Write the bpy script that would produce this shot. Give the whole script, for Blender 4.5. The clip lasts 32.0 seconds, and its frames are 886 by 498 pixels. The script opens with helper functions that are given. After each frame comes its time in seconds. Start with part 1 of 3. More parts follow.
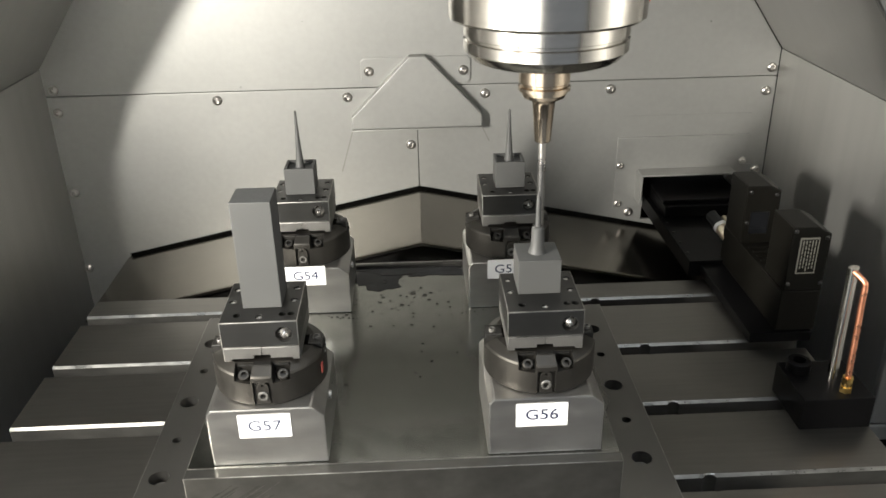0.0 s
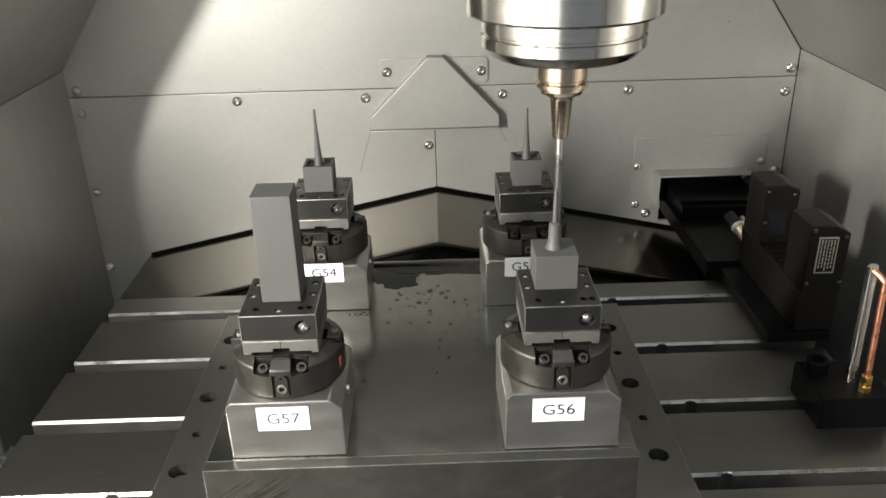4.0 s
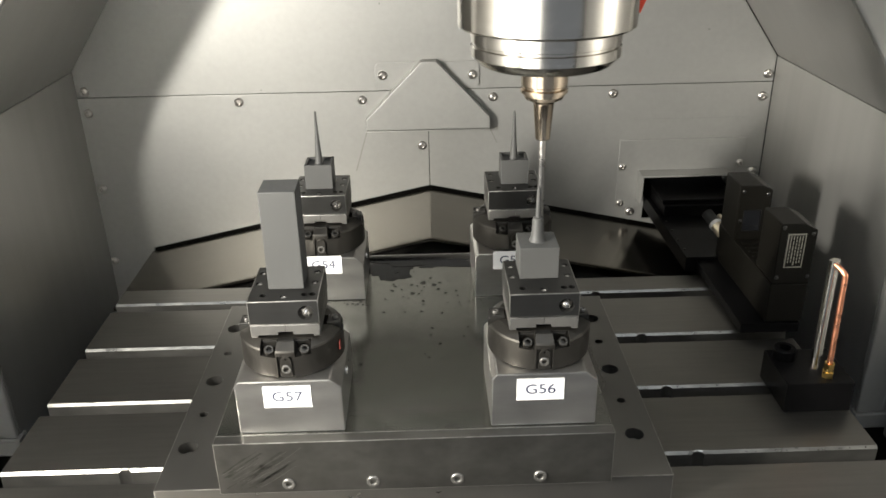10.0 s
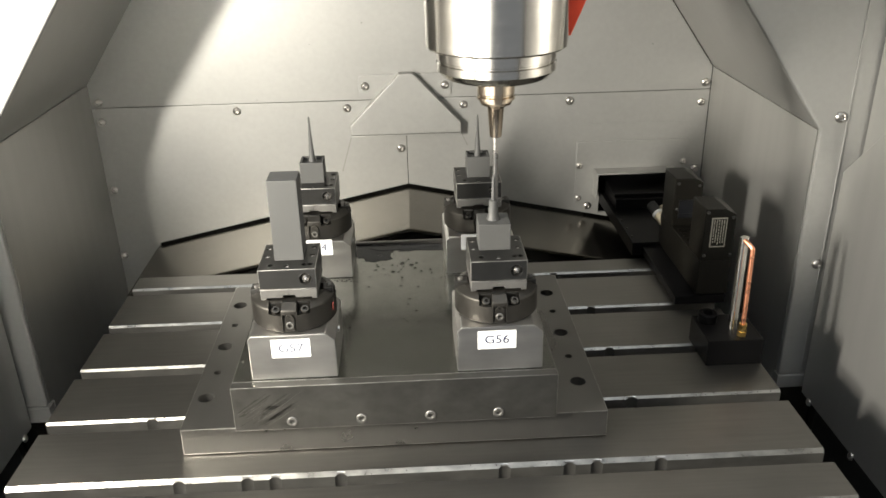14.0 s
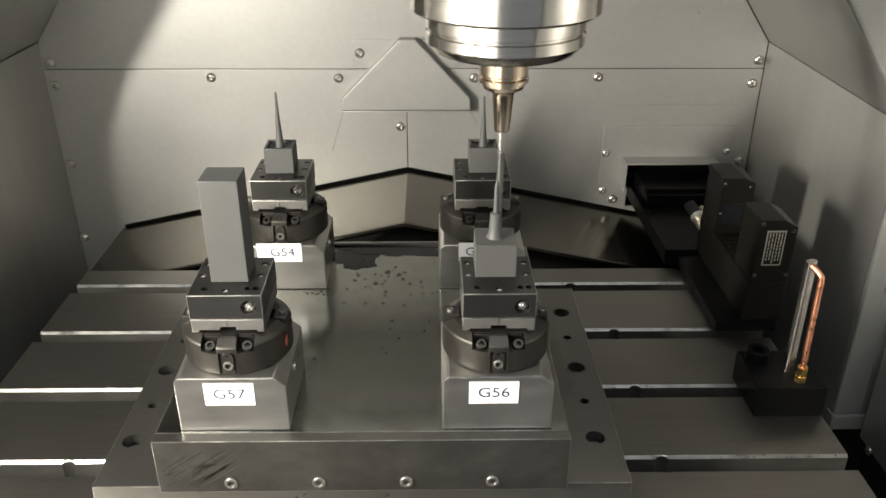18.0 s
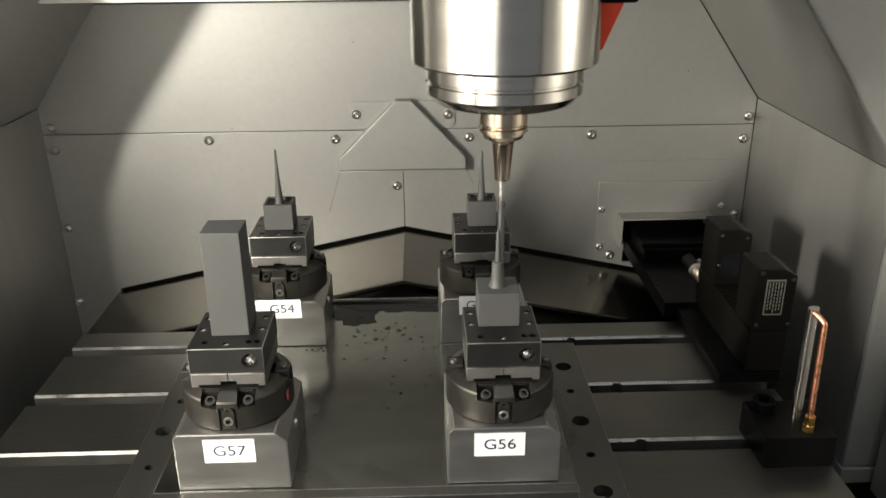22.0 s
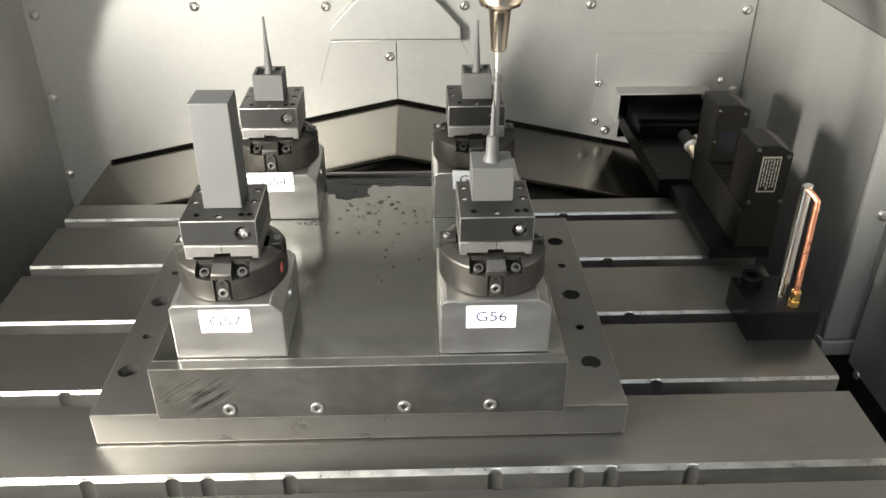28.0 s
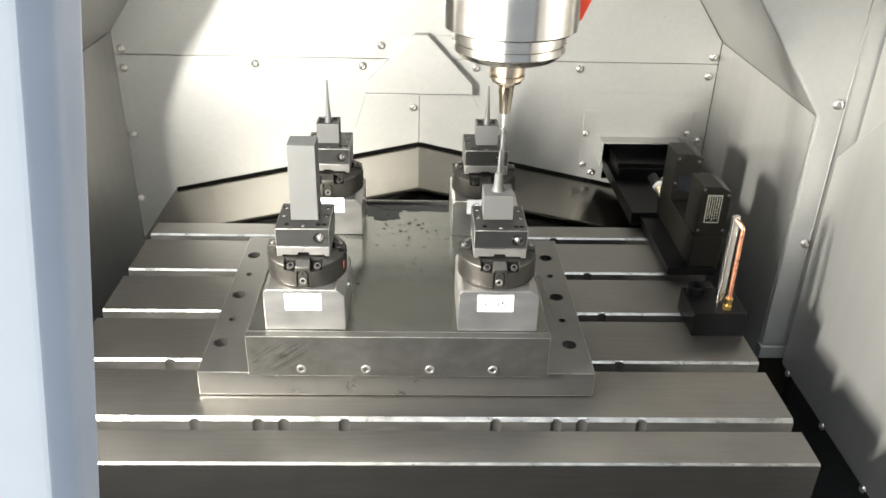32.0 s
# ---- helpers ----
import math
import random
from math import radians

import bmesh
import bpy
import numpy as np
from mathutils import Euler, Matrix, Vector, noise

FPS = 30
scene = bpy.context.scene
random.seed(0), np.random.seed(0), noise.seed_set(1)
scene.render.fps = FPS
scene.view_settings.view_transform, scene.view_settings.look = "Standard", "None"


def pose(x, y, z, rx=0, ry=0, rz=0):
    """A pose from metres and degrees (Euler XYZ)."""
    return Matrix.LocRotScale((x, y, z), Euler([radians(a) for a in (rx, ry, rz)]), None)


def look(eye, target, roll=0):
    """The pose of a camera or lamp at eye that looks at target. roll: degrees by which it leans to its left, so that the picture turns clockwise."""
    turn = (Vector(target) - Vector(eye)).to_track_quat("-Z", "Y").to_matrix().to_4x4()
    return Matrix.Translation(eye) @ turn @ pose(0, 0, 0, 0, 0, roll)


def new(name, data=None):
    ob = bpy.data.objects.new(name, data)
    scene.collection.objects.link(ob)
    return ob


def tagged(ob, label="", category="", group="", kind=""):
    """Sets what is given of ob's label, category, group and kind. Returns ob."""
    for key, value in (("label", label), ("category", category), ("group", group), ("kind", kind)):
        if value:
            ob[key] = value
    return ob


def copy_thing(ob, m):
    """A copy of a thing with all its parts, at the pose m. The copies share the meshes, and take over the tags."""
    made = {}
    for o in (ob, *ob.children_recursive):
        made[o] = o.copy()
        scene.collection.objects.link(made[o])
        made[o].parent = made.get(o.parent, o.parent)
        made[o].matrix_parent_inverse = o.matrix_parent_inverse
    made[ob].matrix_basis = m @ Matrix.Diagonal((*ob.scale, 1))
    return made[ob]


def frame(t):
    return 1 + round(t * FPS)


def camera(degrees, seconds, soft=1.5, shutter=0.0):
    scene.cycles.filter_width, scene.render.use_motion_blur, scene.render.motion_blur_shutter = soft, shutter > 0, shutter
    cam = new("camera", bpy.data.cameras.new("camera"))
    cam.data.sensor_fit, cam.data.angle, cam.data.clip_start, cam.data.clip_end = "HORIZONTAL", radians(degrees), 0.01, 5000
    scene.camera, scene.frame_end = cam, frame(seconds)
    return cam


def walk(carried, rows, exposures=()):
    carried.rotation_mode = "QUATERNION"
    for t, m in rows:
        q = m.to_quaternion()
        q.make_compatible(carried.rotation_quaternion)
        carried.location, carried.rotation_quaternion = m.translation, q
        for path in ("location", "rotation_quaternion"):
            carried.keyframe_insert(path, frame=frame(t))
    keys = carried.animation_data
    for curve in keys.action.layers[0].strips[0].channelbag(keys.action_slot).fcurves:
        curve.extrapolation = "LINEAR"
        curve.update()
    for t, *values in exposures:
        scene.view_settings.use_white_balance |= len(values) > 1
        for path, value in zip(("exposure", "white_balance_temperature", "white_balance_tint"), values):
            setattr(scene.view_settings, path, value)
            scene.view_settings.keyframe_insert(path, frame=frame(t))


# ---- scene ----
cam = camera(56.63, 32.0, soft=1.6)
PATH = [
    (0, (-0.00141, -0.40787, 0.36778), (0.01219, 0.04328, 0.15266), -1.29),
    (0.5, (-0.00192, -0.41097, 0.36574), (0.01066, 0.04078, 0.15182), -1.38),
    (1, (-0.00213, -0.41470, 0.36401), (0.00859, 0.03730, 0.15051), -1.50),
    (1.5, (-0.00183, -0.41211, 0.36522), (0.00630, 0.03932, 0.15040), -1.59),
    (2, (-0.00192, -0.40690, 0.36791), (0.00458, 0.04370, 0.15129), -1.59),
    (2.5, (-0.00260, -0.40836, 0.36695), (0.00341, 0.04292, 0.15176), -1.58),
    (3, (-0.00295, -0.40944, 0.36620), (0.00013, 0.04260, 0.15255), -1.71),
    (3.5, (-0.00200, -0.41304, 0.36425), (0.00135, 0.03980, 0.15232), -1.68),
    (5.5, (-0.00350, -0.41219, 0.36450), (0.00155, 0.03999, 0.15119), -1.41),
    (6, (-0.00358, -0.41367, 0.36432), (0.00240, 0.03881, 0.15165), -1.39),
    (6.5, (-0.00341, -0.40796, 0.36558), (0.00247, 0.04388, 0.15155), -1.47),
    (7, (-0.00299, -0.40666, 0.36632), (0.00346, 0.04442, 0.15073), -1.46),
    (7.5, (-0.00306, -0.41167, 0.36397), (0.00377, 0.03958, 0.14872), -1.48),
    (8, (-0.00285, -0.41482, 0.36357), (0.00425, 0.03638, 0.14823), -1.52),
    (8.5, (-0.00131, -0.41444, 0.36387), (0.01369, 0.03531, 0.14593), -1.03),
    (9, (-0.00375, -0.41544, 0.36605), (0.00739, 0.03449, 0.14825), -0.88),
    (9.5, (-0.00695, -0.42119, 0.37135), (-0.00368, 0.02999, 0.15587), -1.12),
    (10, (-0.00184, -0.45098, 0.37664), (0.00590, 0.00176, 0.16458), -1.16),
    (10.5, (-0.00499, -0.50518, 0.38498), (0.02220, -0.05231, 0.17482), -0.89),
    (11, (-0.00518, -0.55242, 0.38317), (0.02963, -0.09691, 0.17994), -0.84),
    (11.5, (0.00883, -0.56447, 0.39691), (0.01258, -0.11088, 0.18657), -1.97),
    (12, (0.02463, -0.56487, 0.39068), (0.01224, -0.11399, 0.17492), -1.85),
    (12.5, (0.01780, -0.56859, 0.39225), (0.03172, -0.11723, 0.17758), -0.60),
    (13, (0.00684, -0.57200, 0.39657), (0.02723, -0.11839, 0.18722), -0.73),
    (13.5, (0.00134, -0.56766, 0.40231), (0.02045, -0.11317, 0.19476), -1.12),
    (15.5, (0.01062, -0.56094, 0.40394), (0.02786, -0.10547, 0.19839), -1.41),
    (16, (0.00993, -0.55526, 0.40383), (0.03159, -0.09900, 0.20048), -1.11),
    (16.5, (0.00731, -0.53237, 0.38720), (0.04035, -0.07314, 0.19223), -0.91),
    (17, (0.01264, -0.47696, 0.37142), (0.03675, -0.02237, 0.16461), -0.82),
    (17.5, (0.02710, -0.44987, 0.36371), (0.03000, -0.00325, 0.13894), -0.78),
    (18, (0.02644, -0.42472, 0.37770), (0.03342, 0.02097, 0.15118), 0.15),
    (18.5, (0.02533, -0.42498, 0.37260), (0.03481, 0.02416, 0.15310), -0.42),
    (19, (0.02262, -0.42957, 0.36961), (0.03375, 0.02046, 0.15199), -0.36),
    (19.5, (0.02196, -0.42754, 0.36983), (0.02759, 0.02239, 0.15182), -0.60),
    (20, (0.02154, -0.41796, 0.36958), (0.02741, 0.03740, 0.16316), -0.54),
    (20.5, (0.02260, -0.42025, 0.37007), (0.03134, 0.04086, 0.17693), -0.49),
    (21, (0.02190, -0.42415, 0.36967), (0.02895, 0.03578, 0.17369), -0.83),
    (21.5, (0.02157, -0.42726, 0.36803), (0.02958, 0.03403, 0.17528), -0.82),
    (22, (0.02139, -0.42757, 0.36797), (0.03287, 0.03503, 0.17858), -0.56),
    (22.5, (0.02150, -0.42283, 0.36825), (0.03444, 0.03951, 0.17834), -0.44),
    (23, (0.02218, -0.41998, 0.36981), (0.03454, 0.04010, 0.17443), -0.42),
    (23.5, (0.02197, -0.42166, 0.36881), (0.03555, 0.03501, 0.16568), -0.29),
    (24, (0.02168, -0.42645, 0.36672), (0.03546, 0.02735, 0.15725), -0.18),
    (24.5, (0.02131, -0.43098, 0.36563), (0.03623, 0.02058, 0.15145), -0.09),
    (25, (0.02175, -0.42822, 0.36550), (0.03846, 0.01839, 0.14133), 0.03),
    (25.5, (0.02258, -0.42484, 0.36749), (0.04040, 0.01358, 0.12776), -0.04),
    (27.5, (0.01980, -0.42923, 0.36543), (0.03512, 0.00242, 0.11356), 0.14),
    (28, (0.02094, -0.42494, 0.36619), (0.03564, 0.00359, 0.10900), 0.15),
    (28.5, (0.02102, -0.42628, 0.36595), (0.03766, 0.00069, 0.10629), 0.24),
    (29, (0.02010, -0.43086, 0.36456), (0.03674, -0.00371, 0.10520), 0.31),
    (29.5, (0.01918, -0.43448, 0.36456), (0.03485, -0.00708, 0.10555), 0.19),
    (30, (0.01960, -0.43234, 0.36546), (0.03436, -0.00510, 0.10613), 0.14),
    (30.5, (0.02061, -0.42657, 0.36622), (0.03506, 0.00113, 0.10764), 0.14),
    (31, (0.01861, -0.42809, 0.36939), (0.02927, -0.00195, 0.10806), 0.51),
    (31.5, (0.00236, -0.47887, 0.39382), (0.02018, -0.05088, 0.13594), 2.28),
    (32, (0.00039, -0.59262, 0.43460), (0.01549, -0.15228, 0.19821), 1.51),
]
EXPOSURES = [(0, -0.31, 6550, 10), (1, -0.36, 6550, 10), (6, -0.36, 6600, 10), (9, -0.39, 6600, 10), (10, -0.34, 6600, 10), (11, -0.09, 6550, 10), (12, -0.12, 6600, 10), (13, -0.14, 6700, 10), (15.5, -0.15, 6850, 10),
             (16, -0.18, 6900, 10), (17, -0.48, 6950, 10), (18, -0.33, 6800, 10), (19, -0.32, 6700, 10), (20, -0.25, 6700, 10), (21, -0.64, 6800, 10), (22, -0.77, 6850, 10), (23, -0.81, 6850, 10), (25, -0.21, 6700, 10),
             (28, 0.42, 6550, 10), (30, 0.44, 6550, 10), (31, 0.46, 6550, 10), (31.8, 0.66, 6550, 10), (32, 0.87, 6500, 10)]
walk(cam, [(t, look(eye, target, roll)) for t, eye, target, roll in PATH], EXPOSURES)

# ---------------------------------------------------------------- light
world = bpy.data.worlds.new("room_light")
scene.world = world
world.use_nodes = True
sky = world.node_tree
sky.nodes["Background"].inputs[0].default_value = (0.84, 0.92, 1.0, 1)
# workshop outside, unseen: an overhead glow is added to brighten the table's front
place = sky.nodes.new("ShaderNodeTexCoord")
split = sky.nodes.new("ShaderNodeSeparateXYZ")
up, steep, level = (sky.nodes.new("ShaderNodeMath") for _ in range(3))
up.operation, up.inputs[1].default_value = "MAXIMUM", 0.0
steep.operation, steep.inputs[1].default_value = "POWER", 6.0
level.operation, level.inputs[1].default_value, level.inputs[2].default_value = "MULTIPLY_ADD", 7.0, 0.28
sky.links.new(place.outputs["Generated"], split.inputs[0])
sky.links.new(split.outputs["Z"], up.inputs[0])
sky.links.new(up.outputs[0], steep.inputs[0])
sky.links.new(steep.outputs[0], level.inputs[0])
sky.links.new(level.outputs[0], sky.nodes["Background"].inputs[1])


# a slanting tube lamp in the recess of the machine's side, shining across the table to the back
lamp = bpy.data.lights.new("work_light", "AREA")
lamp.shape, lamp.size, lamp.size_y = "RECTANGLE", 0.034, 0.17
lamp.energy, lamp.color = 21.3, (1.0, 0.97, 0.885)
along = Vector((0.42, 0.0, 0.907)).normalized()
ahead = Vector((0.907, 0.25, -0.42)).normalized()
across = along.cross(-ahead)
turned = Matrix((across, along, -ahead)).transposed().to_4x4()
new("work_light", lamp).matrix_world = Matrix.Translation((-0.484, -0.335, 0.316)) @ turned


# ---------------------------------------------------------------- materials
def material(name, colour, rough=0.5, metal=0.0, vary=0.15, grain=40.0, blotch=6.0, bump=0.0, streak=None,
             rough_vary=0.1, spot=0.0, spec=0.5, spot_scale=90.0, spot_colour=(0.02, 0.018, 0.015), cut=0.0):
    """A surface with variation at two scales, fine relief and scattered specks of dirt. cut: how far tool marks along x stretch the gloss."""
    m = bpy.data.materials.new(name)
    m.use_nodes = True
    nt = m.node_tree
    n, l = nt.nodes, nt.links
    bsdf = n["Principled BSDF"]
    bsdf.inputs["Metallic"].default_value = metal
    bsdf.inputs["Specular IOR Level"].default_value = spec
    if cut:
        grain_way = n.new("ShaderNodeCombineXYZ")
        grain_way.inputs[0].default_value = 1.0
        l.new(grain_way.outputs[0], bsdf.inputs["Tangent"])
        bsdf.inputs["Anisotropic"].default_value = cut
    co = n.new("ShaderNodeTexCoord")
    mp = n.new("ShaderNodeMapping")
    l.new(co.outputs["Object"], mp.inputs["Vector"])
    if streak:
        mp.inputs["Scale"].default_value = streak
    fine, big = n.new("ShaderNodeTexNoise"), n.new("ShaderNodeTexNoise")
    fine.inputs["Scale"].default_value, fine.inputs["Detail"].default_value = grain, 5
    big.inputs["Scale"].default_value, big.inputs["Detail"].default_value = blotch, 4
    l.new(mp.outputs[0], fine.inputs["Vector"])
    l.new(co.outputs["Object"], big.inputs["Vector"])
    add = n.new("ShaderNodeMath")
    add.operation = "ADD"
    l.new(fine.outputs["Fac"], add.inputs[0])
    l.new(big.outputs["Fac"], add.inputs[1])
    ramp = n.new("ShaderNodeMapRange")
    ramp.inputs["From Min"].default_value, ramp.inputs["From Max"].default_value = 0.6, 1.4
    ramp.inputs["To Min"].default_value, ramp.inputs["To Max"].default_value = 1 - vary, 1 + vary
    l.new(add.outputs[0], ramp.inputs["Value"])
    mul = n.new("ShaderNodeMix")
    mul.data_type, mul.blend_type = "RGBA", "MULTIPLY"
    mul.inputs["Factor"].default_value = 1.0
    mul.inputs["A"].default_value = (*colour, 1)
    l.new(ramp.outputs[0], mul.inputs["B"])
    last = mul.outputs["Result"]
    if spot:
        sp = n.new("ShaderNodeTexNoise")
        sp.inputs["Scale"].default_value, sp.inputs["Detail"].default_value = spot_scale, 3
        l.new(co.outputs["Object"], sp.inputs["Vector"])
        sr = n.new("ShaderNodeMapRange")
        sr.inputs["From Min"].default_value, sr.inputs["From Max"].default_value = 0.70 - 0.12 * spot, 0.74 - 0.08 * spot
        l.new(sp.outputs["Fac"], sr.inputs["Value"])
        mx = n.new("ShaderNodeMix")
        mx.data_type = "RGBA"
        mx.inputs["B"].default_value = (*spot_colour, 1)
        l.new(sr.outputs[0], mx.inputs["Factor"])
        l.new(last, mx.inputs["A"])
        last = mx.outputs["Result"]
    l.new(last, bsdf.inputs["Base Color"])
    rr = n.new("ShaderNodeMapRange")
    rr.inputs["From Min"].default_value, rr.inputs["From Max"].default_value = 0.6, 1.4
    rr.inputs["To Min"].default_value, rr.inputs["To Max"].default_value = rough - rough_vary, rough + rough_vary
    l.new(add.outputs[0], rr.inputs["Value"])
    l.new(rr.outputs[0], bsdf.inputs["Roughness"])
    if bump:
        bp = n.new("ShaderNodeBump")
        bp.inputs["Strength"].default_value, bp.inputs["Distance"].default_value = bump, 0.0006
        l.new(fine.outputs["Fac"], bp.inputs["Height"])
        l.new(bp.outputs[0], bsdf.inputs["Normal"])
    return m


SHEET = material("satin_sheet_steel", (0.31, 0.308, 0.296), 0.44, 0.45, 0.06, 160, 9, 0.02, rough_vary=0.04)
SIDE = material("brushed_side_steel", (0.44, 0.437, 0.42), 0.33, 0.76, 0.08, 55, 5, 0.012, (1, 1, 0.04), 0.03)
SHEET_DULL = material("oily_shaded_sheet_steel", (0.185, 0.172, 0.147), 0.19, 0.97, 0.10, 60, 9, 0.0, rough_vary=0.02)
TABLE = material("machined_cast_iron", (0.19, 0.183, 0.171), 0.35, 0.95, 0.12, 300, 24, 0.0, (0.06, 1, 1), 0.03, cut=0.85)
SLOT = material("milled_slot_iron", (0.20, 0.194, 0.18), 0.32, 0.95, 0.45, 160, 55, 0.05, (0.4, 1, 1), 0.10, 0.35, spot_scale=420)
# slot iron darkened: the shade inside the slots is in its colour
WALL = material("shaded_slot_iron", (0.10, 0.097, 0.09), 0.40, 0.7, 0.25, 160, 40, 0.05, (0.3, 1, 1), 0.08)
PLATE = material("ground_tool_steel", (0.165, 0.160, 0.150), 0.28, 0.93, 0.06, 80, 24, 0.0, (1, 0.1, 1), 0.01)
RISER = material("worn_ground_steel", (0.255, 0.258, 0.238), 0.185, 1.0, 0.15, 90, 14, 0.002, None, 0.045)
BAR = material("dark_ground_bar", (0.105, 0.102, 0.095), 0.33, 0.9, 0.22, 260, 30, 0.03, (0.35, 1, 0.5), 0.04)
BLOCK = material("bright_ground_steel", (0.375, 0.365, 0.348), 0.33, 0.96, 0.14, 120, 34, 0.02, (0.3, 1, 1), 0.07)
CHUCK = material("burnished_chuck_steel", (0.050, 0.0465, 0.0415), 0.48, 0.88, 0.16, 200, 45, 0.05, (1, 1, 0.2), 0.1)
HOLDER = material("grey_hardened_steel", (0.058, 0.057, 0.055), 0.36, 0.92, 0.10, 300, 50, 0.05, (0.1, 1, 1), 0.08)
HOLDER_LOW = material("pale_ground_steel", (0.170, 0.164, 0.154), 0.42, 0.75, 0.10, 300, 50, 0.05, None, 0.08)
GRAPHITE = material("graphite", (0.047, 0.047, 0.0455), 0.62, 0.0, 0.08, 700, 60, 0.06)
BLACK = material("black_anodised_metal", (0.0035, 0.0034, 0.0036), 0.32, 0.0, 0.1, 300, 30, 0.0, rough_vary=0.02, spec=0.06)
BLACK_BOX = material("dark_brown_grey_coating", (0.0060, 0.0055, 0.0044), 0.38, 0.0, 0.25, 400, 30, 0.0, rough_vary=0.05, spec=0.13)
RUBBER = material("black_rubber", (0.012, 0.012, 0.012), 0.7, 0.0, 0.2, 200, 20, 0.1)
CHROME = material("polished_spindle_steel", (0.66, 0.63, 0.59), 0.17, 1.0, 0.05, 300, 20, 0.0, (0.02, 0.02, 1), 0.03)
STEEL = material("bright_screw_steel", (0.44, 0.42, 0.40), 0.30, 0.95, 0.12, 500, 80, 0.0)
EDGE = material("worn_highlit_edge", (0.30, 0.29, 0.275), 0.36, 1.0, 0.50, 160, 45, 0.0, None, 0.08)
DARK_STEEL = material("black_oxide_steel", (0.05, 0.048, 0.045), 0.35, 0.8, 0.15, 400, 60, 0.0)
GOLD = material("gold_tinted_steel", (0.56, 0.47, 0.37), 0.22, 1.0, 0.06, 300, 40, 0.0, None, 0.04)
BRASS = material("brass", (0.72, 0.50, 0.18), 0.28, 1.0, 0.08, 300, 60, 0.0)
COPPER = material("copper", (0.70, 0.30, 0.18), 0.30, 1.0, 0.12, 300, 60, 0.0)
CARBIDE = material("carbide", (0.19, 0.185, 0.18), 0.32, 0.9, 0.1, 400, 60, 0.0)
PAPER = material("white_label", (0.62, 0.62, 0.62), 0.6, 0.0, 0.02, 300, 30, 0.0, spec=0.25)
INK = material("faded_blue_ink", (0.022, 0.027, 0.060), 0.6, 0.0, 0.05, 300, 30, spec=0.15)
# the same blue ink, lightened in colour for the glare on one label
INK_GLARE = material("glare_pale_blue_ink", (0.05, 0.055, 0.085), 0.6, 0.0, 0.1, 300, 30, spec=0.15)
SILVER_LABEL = material("silver_foil_label", (0.32, 0.305, 0.26), 0.4, 0.4, 0.08, 300, 60)
MARK = material("dull_red_mark", (0.22, 0.035, 0.025), 0.5, 0.0, 0.2, 300, 60)
RED = material("red_paint", (0.70, 0.06, 0.02), 0.4, 0.0, 0.1, 200, 30)
COVER_LOW = material("wiped_sheet_steel", (0.20, 0.195, 0.185), 0.16, 0.9, 0.10, 180, 20, 0.02, rough_vary=0.05, spot=0.2, spot_scale=300)
OIL = material("dark_coolant_film", (0.009, 0.0095, 0.011), 0.14, 0.0, 0.3, 120, 60, 0.0, None, 0.05, spec=0.12)
STAIN = material("drip_stain", (0.25, 0.245, 0.23), 0.5, 0.7, 0.2, 200, 30)
CHIP = material("dark_chips", (0.016, 0.015, 0.013), 0.6, 0.2, 0.3, 300, 100)
CONDUIT = material("woven_conduit", (0.62, 0.55, 0.42), 0.35, 0.8, 0.2, 900, 100, 0.3)
ROOF = material("grey_roof_paint", (0.15, 0.15, 0.15), 0.5, 0.0, 0.04, 60, 6)
WHITE = material("white_strip_paint", (0.75, 0.75, 0.73), 0.5, 0.0, 0.03, 60, 6)
REFLECTOR = material("pale_reflector_paint", (0.66, 0.66, 0.65), 0.5, 0.0, 0.05, 60, 6)
SCUFF = material("scuffed_bar_steel", (0.078, 0.076, 0.070), 0.40, 0.9, 0.3, 200, 60, 0.0)
# bore walls painted dark for the shadow inside the bores
BORE = material("shaded_bore", (0.06, 0.058, 0.054), 0.4, 0.6, 0.2, 300, 40)
# near-black pan colour, also painted on parts that stand for shade
PAN = material("dark_pan_and_shade", (0.030, 0.031, 0.033), 0.5, 0.3, 0.2, 60, 8)
DOOR = material("white_door_paint", (0.88, 0.89, 0.90), 0.35, 0.0, 0.03, 80, 6)
DOOR_EDGE = material("grey_door_profile", (0.32, 0.35, 0.40), 0.4, 0.0, 0.05, 80, 6)


# ---------------------------------------------------------------- helpers
def mesh_of(bm, name):
    bmesh.ops.recalc_face_normals(bm, faces=bm.faces)
    me = bpy.data.meshes.new(name)
    bm.to_mesh(me)
    bm.free()
    return creased(me)


def creased(me):
    """Sharp edges by angle, with the flat faces kept flat."""
    smooth = [p.use_smooth for p in me.polygons]
    me.set_sharp_from_angle(angle=radians(26))
    me.polygons.foreach_set("use_smooth", smooth)
    return me


def soften(bm, bevel):
    """Keeps the large faces flat and rounds the narrow ones between them."""
    for f in bm.faces:
        f.smooth = bevel > 0 and min(e.calc_length() for e in f.edges) < 2.2 * bevel
    return bm


def part(name, bm, mat, parent, label=""):
    """One mesh object under a thing or part. bm: a bmesh or a ready mesh."""
    me = bm if isinstance(bm, bpy.types.Mesh) else mesh_of(bm, name)
    ob = new(name, me)
    if mat and not me.materials:
        me.materials.append(mat)
    ob.parent = parent
    if len(me.materials) == 1 and any(f.material_index == 1 for f in me.polygons):
        me.materials.append(EDGE)
    if label:
        tagged(ob, label)
    return ob


def worn(bm):
    """Gives the rounded edges of a block the look of rubbed bright steel."""
    for f in bm.faces:
        f.material_index = 1 if f.smooth else 0
    return bm


